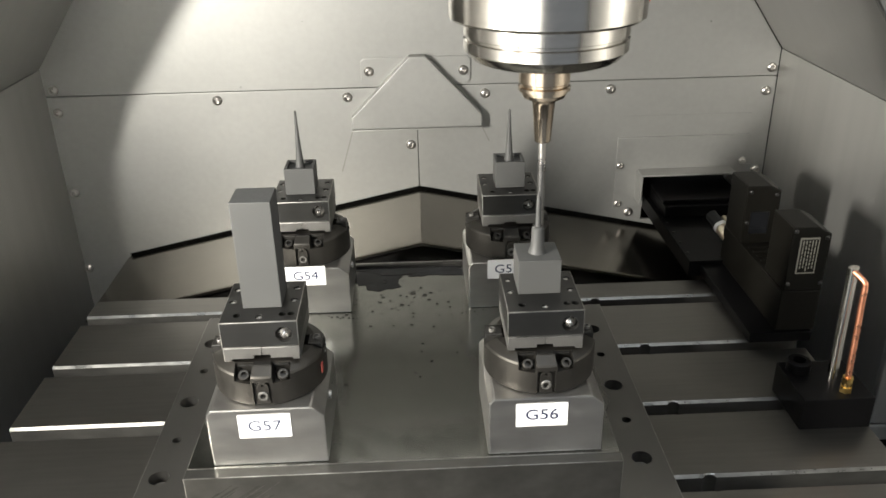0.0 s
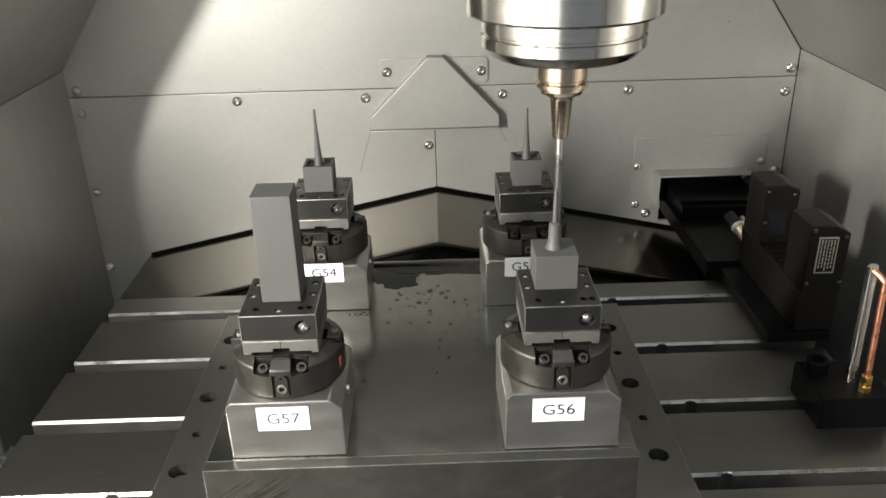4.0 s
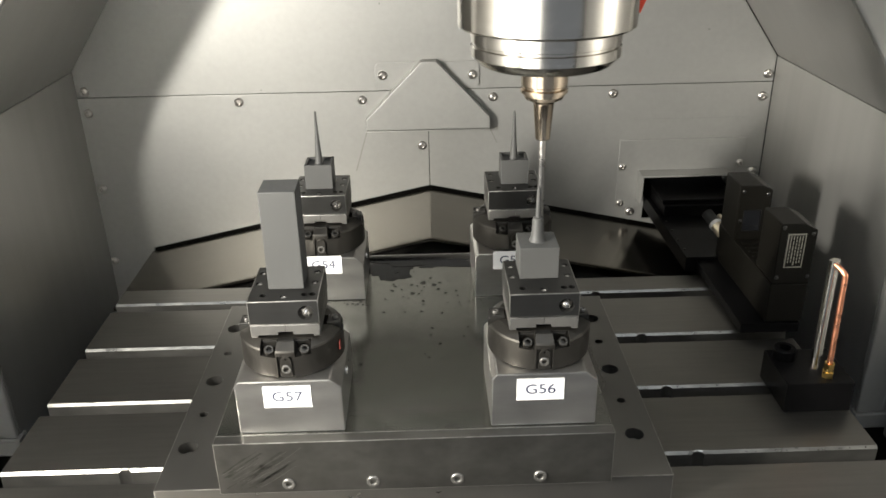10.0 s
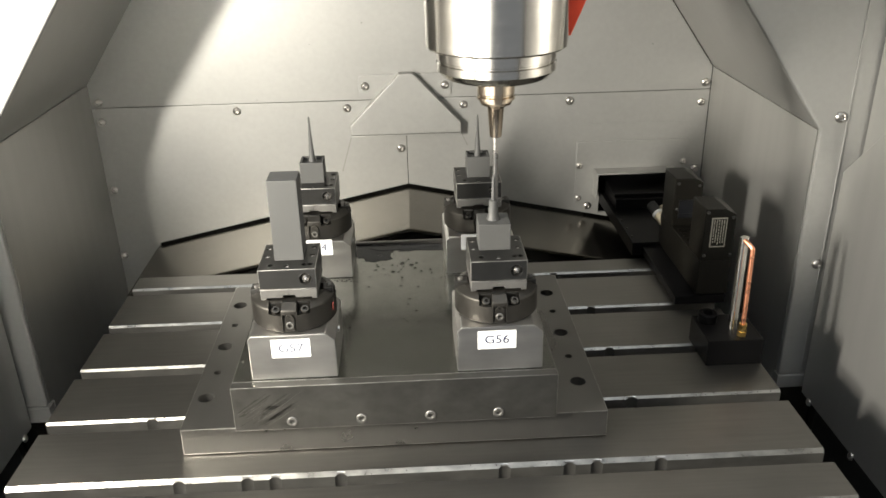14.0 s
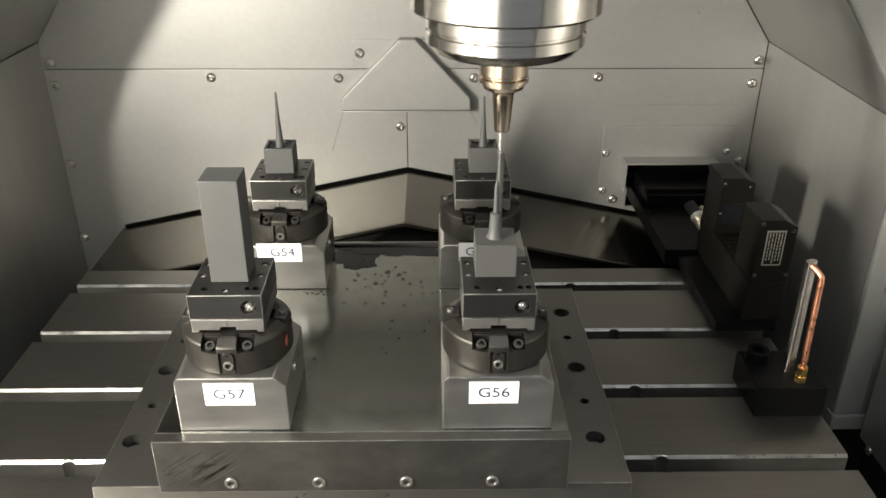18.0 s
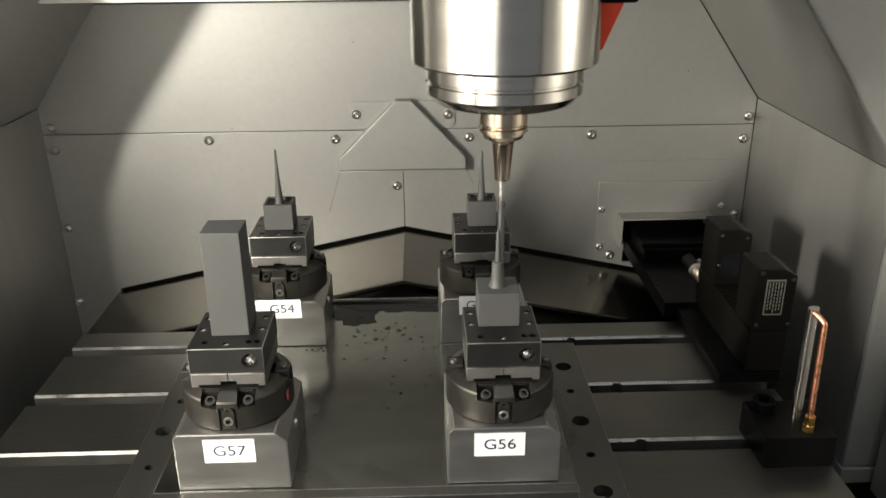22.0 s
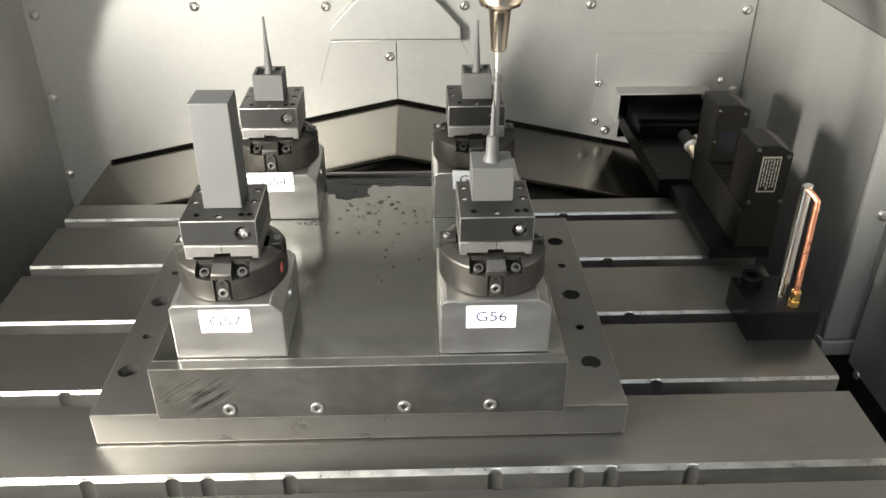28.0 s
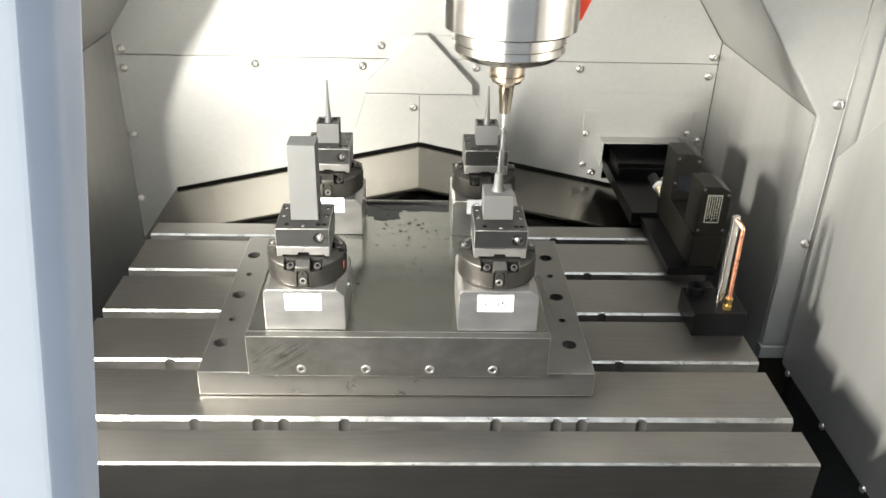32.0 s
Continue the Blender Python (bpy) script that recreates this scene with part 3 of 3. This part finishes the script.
front_screws = [(x, 0.0332) for x in (-0.0926, -0.0408, 0.0110, 0.0622)]
part("front_bar", worn(box(-0.1357, 0.1070, -0.0515, -0.0436, PZ + 0.0018, RZ + 0.0002, 0.0005)), BAR, fixture, "dark ground steel bar screwed to the front of the block")
part("riser", worn(box(-0.1355, 0.1068, -0.0434, 0.1970, PZ + 0.0002, RZ, 0.0005)), RISER, fixture, "raised ground steel block with worn top")
FS = mesh_of(lathe([(0.0040, 0), (0.0040, -0.0010), (0.0036, -0.0015), (0.0022, -0.0015), (0.0020, -0.0012), (0.0019, 0.0008), (0, 0.0008)], 22, axis="y"), "screw")
for x, z in front_screws:
    part("screw", FS, HOLDER_LOW, fixture).matrix_local = pose(x, -0.0513, z)
# a dark scuff with grinding marks near the bar's end
marks = random.Random(3)


def strokes(count, x_span, wide, front):
    rows = []
    for k in range(count):
        x0, z0 = -0.1335 + x_span * marks.random(), PZ + marks.uniform(0.006, 0.020)
        run, w = marks.uniform(0.008, 0.022), marks.uniform(*wide)
        rise = min(run * marks.uniform(0.55, 0.8), RZ - 0.002 - z0)
        rows.append(prism([(x0, z0), (x0 + w, z0), (x0 + run + w, z0 + rise), (x0 + run, z0 + rise)], "y", front, -0.0514, 0))
    return joined(*rows)


tagged(part("scuff", strokes(26, 0.026, (0.0006, 0.0022), -0.05154), SCUFF, fixture, "dark scuffed patch"), kind="stuff")
tagged(part("grinding_marks", strokes(18, 0.030, (0.00012, 0.00035), -0.05158), PLATE, fixture), kind="stuff")
bar = thing("stop_bar", "thin bright steel bar along the plate's rear edge", "bar")
part("bar", box(-0.060, 0.036, 0.1975, 0.2020, 0.0500, 0.0662, 0.0008), DARK_STEEL, bar)
part("strip", box(-0.060, 0.036, 0.2024, 0.2040, 0.0500, 0.0656, 0.0005), STEEL, bar, "bright ground steel strip")


def blob(cx, cy, rx, ry, z, seed, seg=70, rough=0.5):
    bm = bmesh.new()
    ring = []
    for i in range(seg):
        a = 2 * math.pi * i / seg
        k = 1 + rough * noise.noise(Vector((1.6 * math.cos(a), 1.6 * math.sin(a), seed))) + 0.5 * rough * noise.noise(Vector((5 * math.cos(a), 5 * math.sin(a), seed + 7)))
        ring.append(bm.verts.new((cx + rx * k * math.cos(a), min(cy + ry * k * math.sin(a), 0.1955), z)))
    bm.faces.new(ring)
    return bm


puddle = tagged(new("coolant_stain", mesh_of(joined(blob(-0.038, 0.180, 0.022, 0.021, RZ + 0.0002, 1.3), blob(0.006, 0.187, 0.030, 0.0085, RZ + 0.0003, 4.1, rough=0.9), blob(-0.010, 0.193, 0.042, 0.008, RZ + 0.0004, 9.7)), "stain")), "dark wet coolant film on the steel plate", "coolant stain", kind="stuff")
puddle.data.materials.append(OIL)


def flake(x, y, s, seed):
    bm = bmesh.new()
    rnd = random.Random(seed)
    n = rnd.randint(5, 7)
    low = []
    for i in range(n):
        a = 2 * math.pi * i / n
        r = s * rnd.uniform(0.5, 1.1)
        low.append((x + 1.4 * r * math.cos(a), y + r * math.sin(a)))
    return prism(low, "z", RZ + 0.0001, RZ + 0.0001 + s * 0.22, 0)


rnd = random.Random(11)
spots = [(rnd.gauss(-0.012, 0.016), rnd.gauss(0.142, 0.012), abs(rnd.gauss(0.0004, 0.0006)) + 0.0003) for _ in range(34)]
spots += [(rnd.uniform(-0.055, 0.028), rnd.uniform(0.03, 0.13), rnd.uniform(0.0003, 0.0011)) for _ in range(30)]
spots += [(rnd.gauss(-0.060, 0.006), rnd.gauss(0.119, 0.003), rnd.uniform(0.0005, 0.0013)) for _ in range(10)]
spots += [(rnd.gauss(0.042, 0.006), rnd.gauss(0.120, 0.002), rnd.uniform(0.0002, 0.0006)) for _ in range(8)]
for bx, by in ((-0.0888, -0.0095), (0.0644, -0.0095), (-0.0862, 0.1575), (0.0646, 0.1575)):
    spots += [(bx + rnd.uniform(-0.031, 0.034), by - 0.0322 - abs(rnd.gauss(0, 0.0007)), rnd.uniform(0.0002, 0.0005)) for _ in range(26)]
    spots += [(bx + 0.0325 + abs(rnd.gauss(0, 0.004)), by + rnd.uniform(-0.03, 0.03), rnd.uniform(0.0002, 0.0007)) for _ in range(9)]
chips = tagged(new("metal_chips", mesh_of(joined(*[flake(x, y, s, i) for i, (x, y, s) in enumerate(spots)]), "chips")), "scattered dark machining chips on the steel plate", "chips", kind="stuff")
chips.data.materials.append(CHIP)


# ---------------------------------------------------------------- the four workholding stations
def lettering(text, size, mat, parent, at, name="lettering", squeeze=1.12):
    cu = bpy.data.curves.new(name, "FONT")
    cu.body, cu.size, cu.align_x, cu.align_y, cu.extrude, cu.offset = text, size, "CENTER", "CENTER", 0.00006, 0.0
    tmp = bpy.data.objects.new(name, cu)
    scene.collection.objects.link(tmp)
    me = bpy.data.meshes.new_from_object(tmp.evaluated_get(bpy.context.evaluated_depsgraph_get()))
    bpy.data.objects.remove(tmp)
    me.materials.clear()
    me.materials.append(mat)
    ob = new(name, me)
    ob.parent = parent
    ob.matrix_local = pose(*at, 90, 0, 0) @ Matrix.Diagonal((squeeze, 1, 1, 1))
    return ob


W = 0.0320
TOPZ = 0.1015 - RZ
base = thing("riser_block", "ground steel base block with chamfered shoulders and a label", "block", "workholding stations")
outline = [(-W, 0.0002), (W, 0.0002), (W, TOPZ - 0.0060), (W - 0.0070, TOPZ), (-W + 0.0030, TOPZ), (-W, TOPZ - 0.0030)]
part("block", prism(outline, "y", -W, W, 0.0010), BLOCK, base)
part("screw", lathe([(0.0026, 0), (0.0026, 0.0012), (0.0012, 0.0014), (0, 0.0006)], 16, (W, -0.004, TOPZ - 0.012), "x"), STEEL, base)

chuck = thing("clamping_chuck", "round burnished-steel clamping chuck on the base block", "chuck", "workholding stations")
CH = 0.0225
rim = lathe([(0.0308, 0.0001), (0.0316, 0.0010), (0.0316, 0.0176), (0.0309, 0.0186), (0.0262, 0.0212), (0.0254, 0.0216), (0.0200, 0.0216)], 80)


def pocket(side):
    """A screw pocket beside the tongue, wider at its top."""
    pts = [(0.0060, 0.0142), (0.0150, 0.0142), (0.0150, 0.0260), (0.0046, 0.0260)]
    return prism([(side * x, z) for x, z in pts], "y", -0.040, -0.0208, 0)


knives = [pocket(-1), pocket(1), box(-0.0050, 0.0050, -0.040, -0.0290, -0.002, 0.0150, 0), box(-0.04, 0.04, -0.0055, 0.0055, 0.0150, 0.03, 0)]
part("body", carved(rim, knives, "body", CHUCK), None, chuck)
rounded = [(0.0034 * math.cos(a), 0.0110 + 0.0034 * math.sin(a)) for a in [math.pi * k / 10 for k in range(11)]]
plate = prism([(-0.0036, 0.0006), (0.0036, 0.0006)] + rounded, "y", -0.0305, -0.0288, 0.0003)
plate = carved(plate, [lathe([(0.0007, -0.04), (0.0007, -0.0296)], 14, (0, 0, 0.0126), "y"), lathe([(0.0031, -0.04), (0.0031, -0.0298)], 20, (0, 0, 0.0060), "y")], "lock_plate", CHUCK)
lock = part("lock_plate", plate, None, chuck, "small round-topped steel plate over the locking screw")
part("lock_screw", lathe([(0.0029, -0.0290), (0.0029, -0.0310), (0.0026, -0.0314), (0.0017, -0.0314), (0.0016, -0.0296), (0, -0.0296)], 22, (0, 0, 0.0060), "y"), HOLDER_LOW, lock, "grey socket screw")
part("clamp_bridge", joined(box(-0.0135, 0.0135, -0.0222, -0.0205, 0.0196, 0.0208, 0.0002), box(-0.0044, 0.0044, -0.0245, -0.0205, 0.0205, 0.0219, 0.0003)), DARK_STEEL, chuck, "dark clamp bridge under the holder")
for x in (-0.0105, 0.0105):
    s = part("screw", lathe([(0.0030, 0), (0.0030, 0.0046), (0.0026, 0.0052), (0.0016, 0.0052), (0.0015, 0.0028), (0, 0.0028)], 22), CHUCK, chuck)
    s.matrix_local = pose(x, -0.0242, 0.0140, 40, 0, 15)
for x in (-1, 1):
    jaw = part("jaw", box(x * 0.0225, x * 0.0302, -0.0050, 0.0050, 0.0152, 0.0228, 0.0008), DARK_STEEL, chuck)
    s = part("jaw_screw", cap_screw(0.0020, 0.0018), HOLDER_LOW, jaw)
    s.matrix_local = pose(x * 0.0270, 0, 0.0228)

holder = thing("electrode_holder", "square grey steel electrode holder clamped in the chuck", "holder", "workholding stations")
H = 0.0208
low = worn(box(-H + 0.0002, H - 0.0002, -0.0245, 0.0205, 0.0010, 0.0095, 0.0007))
knives = [box(-0.0165, 0.0165, -0.03, -0.0190, -0.001, 0.0026, 0), box(-0.0046, 0.0046, -0.03, -0.0180, -0.001, 0.0046, 0), box(-0.00025, 0.00025, -0.03, -0.0236, 0.004, 0.0105, 0)]
part("centring_plate", carved(low, knives, "centring_plate", HOLDER_LOW), None, holder, "pale ground steel centring plate")
top = worn(box(-H, H, -0.0248, 0.0208, 0.0097, 0.0253, 0.0006))
tops = [(-0.0168, -0.0020), (0.0168, -0.0020), (-0.0168, 0.0120), (0.0168, 0.0120), (0.0, -0.0195), (-0.0122, -0.0172), (0.0122, -0.0172), (0.0168, -0.0170)]
knives = [lathe([(0.0021, 0.02), (0.0021, 0.03)], 16, (x, y, 0)) for x, y in tops]
knives.append(lathe([(0.0052, -0.0300), (0.0046, -0.0248), (0.0034, -0.0215), (0.0001, -0.0205)], 28, (0.0130, 0, 0.0170), "y"))
upper = part("body", carved(top, knives, "body", HOLDER), None, holder)
part("cone_screw", lathe([(0.0040, -0.0216), (0.0026, -0.0230), (0.0012, -0.0252), (0, -0.0255)], 20, (0.0130, 0, 0.0166), "y"), STEEL, upper, "bright cone-point screw")
for x, y in tops[:5]:
    part("screw", lathe([(0.0015, 0.0212), (0.0015, 0.0247), (0.0008, 0.0249), (0, 0.0236)], 12, (x, y, 0)), STEEL, holder)

FRONT, BACK = -0.0095, 0.1575
XS = {"G57": (-0.0888, FRONT), "G56": (0.0644, FRONT), "G54": (-0.0862, BACK), "G55": (0.0646, BACK)}
CHZ, HOZ = 0.1015, 0.1015 + CH - 0.0005
made = {}
for i, (code, (x, y)) in enumerate(XS.items()):
    for src, z, dy in ((base, RZ, 0), (chuck, CHZ, 0.002), (holder, HOZ, 0.0045)):
        turn = random.uniform(-0.4, 0.4)
        ob = src if i == 0 else copy_thing(src, pose(x, y + dy, z, 0, 0, turn))
        if i == 0:
            ob.matrix_world = pose(x, y + dy, z, 0, 0, turn)
        made[code, src.name] = ob
for code, (x, y) in XS.items():
    tag = thing("label", ("white label, paled for glare, with the blue code " if code == "G57" else "white label with the dark blue code ") + code, "label", "workholding stations", at=(x, y - W - 0.0002, 0.0905 if y < 0.1 else 0.0958), turn=0)
    dx = {"G56": -0.0025, "G57": -0.0007, "G54": 0.0010, "G55": -0.0035}[code]
    sticker = part("sticker", box(dx - (0.0190 if code == "G54" else 0.0143), dx + 0.0143, -0.0003, 0, -0.0076, 0.0076, 0), PAPER, tag)
    lettering(code, 0.0096, INK_GLARE if code == "G57" else INK, sticker, (dx, -0.0004, 0.0), "lettering")
for code in ("G57",):
    x, y = XS[code]
    m = thing("locking_mark", "small red paint mark on the chuck's flank", "mark", at=(x, y + 0.002, CHZ))
    part("mark", box(0.0296, 0.0306, -0.0128, -0.0088, 0.0075, 0.0130, 0.0003), MARK, m).matrix_local = pose(0, 0, 0)

# graphite electrodes
EZ = HOZ + 0.0253
tall = thing("graphite_blank", "tall uncut square graphite block in the holder", "electrode", at=(-0.0882, -0.0045, EZ))
part("block", box(-0.0106, 0.0106, -0.0106, 0.0106, 0.0001, 0.0618, 0.0005), GRAPHITE, tall)


def electrode(x, y, side, height, spike, label, fat=False):
    e = thing("graphite_electrode", label, "electrode", "machined electrodes", at=(x, y, EZ))
    body = box(-side, side, -side, side, 0.0001, height, 0.0004)
    if fat:
        part("block", body, GRAPHITE, e)
        prof = [(0.0053, height - 0.0001), (0.0046, height + 0.0012), (0.0038, height + 0.004), (0.0033, height + 0.0145), (0.0028, height + 0.0150), (0.0016, height + 0.0153), (0.0012, spike - 0.004), (0.0002, spike)]
    else:
        part("block", carved(body, [box(-side + 0.002, side - 0.002, -side + 0.002, side - 0.002, height - 0.0022, height + 0.01, 0)], "block", GRAPHITE), None, e)
        prof = [(0.0036, height - 0.0022), (0.0030, height + 0.0002), (0.0022, height + 0.010), (0.0012, height + 0.026), (0.0008, spike - 0.001), (0.0002, spike)]
    part("spike", lathe(prof, 24), GRAPHITE, e)
    return e


electrode(0.0632, 0.0010, 0.0117, 0.0205, 0.0560, "grey graphite block with a stepped pin under the tool", True)
electrode(-0.0868, 0.1620, 0.0106, 0.0195, 0.0595, "grey graphite block with a slender tapered pin")
electrode(0.0655, 0.1620, 0.0106, 0.0195, 0.0560, "grey graphite block with a slender tapered pin")

# ---------------------------------------------------------------- the spindle with its tool
PX, PY = 0.0657, 0.0115
spindle = thing("milling_spindle", "polished steel milling spindle nose over the table", "spindle", at=(PX, PY, 0))
part("housing", lathe([(0.030, 0.2950), (0.0480, 0.2950), (0.0494, 0.2964), (0.0494, 0.62), (0.030, 0.62)], 96), CHROME, spindle)
part("nose_ring", lathe([(0.0200, 0.2740), (0.0350, 0.2740), (0.0375, 0.2752), (0.0420, 0.2800), (0.0420, 0.2852), (0.0408, 0.2858), (0.0408, 0.2870), (0.0420, 0.2876), (0.0420, 0.2948), (0.020, 0.2948)], 96), CHROME, spindle)
part("tool_holder", lathe([(0.0125, 0.2738), (0.0133, 0.2734), (0.0133, 0.2622), (0.0120, 0.2614), (0.0120, 0.2604), (0.0137, 0.2598), (0.0137, 0.2580), (0.0118, 0.2574), (0.0118, 0.2560), (0.0108, 0.2540), (0.0066, 0.2519), (0.0060, 0.2508), (0.0043, 0.2300), (0.0036, 0.2294), (0.0021, 0.2294)], 56), GOLD, spindle, "gold-tinted shrink-fit tool holder")
part("shank", lathe([(0.0020, 0.2300), (0.0020, 0.2170), (0.0019, 0.2168)], 24), STEEL, spindle)
cutter = lathe([(0.0021, 0.2170), (0.0021, 0.1960), (0.0021, 0.1785), (0.0012, 0.1768), (0, 0.1764)], 24)
part("end_mill", cutter, CARBIDE, spindle, "dark carbide end mill")
mount = thing("coolant_bracket", "red painted bracket beside the spindle", "bracket", at=(PX, PY, 0))
part("bracket", prism([(0.0500, 0.3010), (0.0510, 0.2990), (0.0530, 0.2995), (0.0640, 0.3260), (0.0640, 0.40), (0.0500, 0.40)], "y", 0.004, 0.020, 0.001), RED, mount)
part("arm", box(0.0500, 0.0700, 0.002, 0.022, 0.3235, 0.42, 0.002), BLACK, mount)

# ---------------------------------------------------------------- the laser tool setter on its arm
slide = thing("slide_arm", "black anodised slide arm reaching out of the wall port", "slide arm")
part("carriage", box(0.2585, 0.3440, 0.3850, 0.5600, 0.0170, 0.0298, 0.001), BLACK, slide)
part("cover", box(0.2580, 0.3445, 0.3930, 0.5600, 0.0301, 0.0338, 0.0006), BLACK, slide)
part("tray", box(0.2532, 0.3250, 0.2815, 0.5600, 0.0010, 0.0168, 0.0006), BLACK, slide)
for k in range(4):
    part("screw", lathe([(0.0014, 0.0168), (0.0014, 0.0176), (0.0007, 0.0177), (0, 0.0171)], 12, (0.2570 + 0.0002 * k, 0.30 + 0.024 * k, 0)), DARK_STEEL, slide)
part("arm", box(0.2640, 0.3150, 0.1560, 0.3100, 0.0040, 0.0128, 0.0008), BLACK, slide)
setter = thing("laser_tool_setter", "dark grey U-shaped laser tool setter with two towers", "tool setter")
part("base", box(0.2850, 0.3170, 0.1580, 0.2900, 0.0132, 0.0500, 0.0012), BLACK_BOX, setter)
part("tower", prism([(0.2860, 0.0502), (0.2860, 0.1050), (0.3060, 0.1050), (0.3170, 0.0990), (0.3170, 0.0502)], "y", 0.1580, 0.1960, 0.0012), BLACK_BOX, setter)
part("tower", prism([(0.2845, 0.0502), (0.2845, 0.1045), (0.3050, 0.1045), (0.3150, 0.1000), (0.3150, 0.0502)], "y", 0.2480, 0.2860, 0.0012), BLACK_BOX, setter)
rating = part("rating_plate", box(0.2925, 0.3078, 0.1574, 0.1579, 0.0655, 0.0965, 0.0002), SILVER_LABEL, setter, "dark plate with a pale foil border and fine print")
part("print_field", box(0.2936, 0.3067, 0.1571, 0.1573, 0.0668, 0.0952, 0), BLACK_BOX, rating)
for i in range(5):
    start = 0.0945
    while start > 0.0700:
        run = 0.0022 + 0.0013 * ((i * 7 + int(start * 9000)) % 4)
        part("print_line", box(0.2946 + 0.0024 * i, 0.2956 + 0.0024 * i, 0.1569, 0.15705, max(start - run, 0.0678), start, 0), SILVER_LABEL, rating)
        start -= run + 0.0009
SET = button_screw(0.0018)
screws(setter, [(0.2885, 0.158, 0.0565), (0.3145, 0.158, 0.0565), (0.2885, 0.158, 0.1020), (0.3135, 0.158, 0.0960), (0.2880, 0.248, 0.0990), (0.3110, 0.248, 0.0960), (0.2880, 0.248, 0.0700)], mesh=SET, mat=HOLDER)
window = part("window", box(0.2905, 0.3060, 0.2474, 0.2479, 0.0600, 0.0800, 0.0002), OIL, setter, "dark glass laser window")
for x0, x1, z0, z1 in ((0.2897, 0.2903, 0.0592, 0.0808), (0.3062, 0.3068, 0.0592, 0.0808), (0.2905, 0.3060, 0.0592, 0.0598), (0.2905, 0.3060, 0.0802, 0.0808), (0.2912, 0.3055, 0.0648, 0.0652)):
    part("window_frame", box(x0, x1, 0.2472, 0.2478, z0, z1, 0), HOLDER, window)
for i in range(5):
    part("rib", box(0.2890, 0.3130, 0.2010 + 0.009 * i, 0.2040 + 0.009 * i, 0.0502, 0.0515, 0.0003), BLACK_BOX, setter)
hose = thing("cable_conduit", "pale woven metal cable conduit behind the tool setter", "conduit")
pts = [Vector((0.2862, 0.3030, 0.0430)).lerp(Vector((0.2965, 0.2700, 0.0300)), i / 40) for i in range(41)]
sleeve = part("sleeve", tube(pts, 0.0064, 18, (1.0, 0.94)), CONDUIT, hose)
way = (pts[0] - pts[-1]).normalized()
part("band", tube([pts[0] - way * 0.003, pts[0] + way * 0.0005], 0.0069, 18), PAPER, sleeve, "white band")
part("boot", tube([pts[0] + way * 0.0006, pts[0] + way * 0.016], 0.0058, 18), RUBBER, hose, "black rubber boot")
part("thin_tube", tube([p + Vector((0.0092, 0.002, 0.001)) for p in (pts[0] + way * 0.010, pts[20], pts[-1])], 0.0022, 12), CONDUIT, hose, "thin beige tube")

# ---------------------------------------------------------------- the coolant nozzle block
nozzle = thing("nozzle_block", "black block on the table with steel and copper coolant pipes", "nozzle block")
part("block", box(0.2590, 0.3090, 0.0480, 0.0960, 0.0002, 0.0250, 0.0008), BLACK, nozzle)
part("clamp_screw", joined(lathe([(0.0085, 0.0252), (0.0085, 0.0330), (0.0078, 0.0338), (0.0048, 0.0338), (0.0045, 0.028), (0, 0.028)], 32, (0.2700, 0.0850, 0))), BLACK, nozzle, "black socket-head screw")
part("side_screw", lathe([(0.0038, 0.3092), (0.0038, 0.3118), (0.0018, 0.3120), (0, 0.3106)], 20, (0, 0.066, 0.013), "x"), DARK_STEEL, nozzle)
lean = Vector((0.0022, 0.0060, 0.0880))
for k, (x, y) in enumerate(((0.2872, 0.0700), (0.2912, 0.0745))):
    foot = Vector((x, y, 0.0240))
    part("pipe", tube([foot, foot + lean * (1.0 if k == 0 else 0.985)], 0.0030, 20), CHROME, nozzle, "bright steel pipe")
part("fitting", joined(hexagon(0.0042, 0.0045, (0.2915, 0.0570, 0.0252)), lathe([(0.0033, 0), (0.0033, 0.003)], 20, (0.2915, 0.0570, 0.0296)), hexagon(0.0039, 0.0045, (0.2915, 0.0570, 0.0325))), BRASS, nozzle, "hexagonal brass fitting")
foot = Vector((0.2915, 0.0570, 0.0360))
top = Vector((0.2945, 0.0660, 0.1040))
curve = [foot.lerp(top, i / 10) for i in range(11)]
end = Vector((0.2895, 0.0750, 0.1070))
for i in range(1, 9):
    a = math.pi / 2 * i / 8
    curve.append(top + (end - top) * (1 - math.cos(a)) * Vector((1, 1, 0)).length / 1.414 + Vector((0, 0, 0.0030 * math.sin(a))))
part("copper_pipe", tube(curve, 0.0021, 14), COPPER, nozzle, "bent copper pipe")
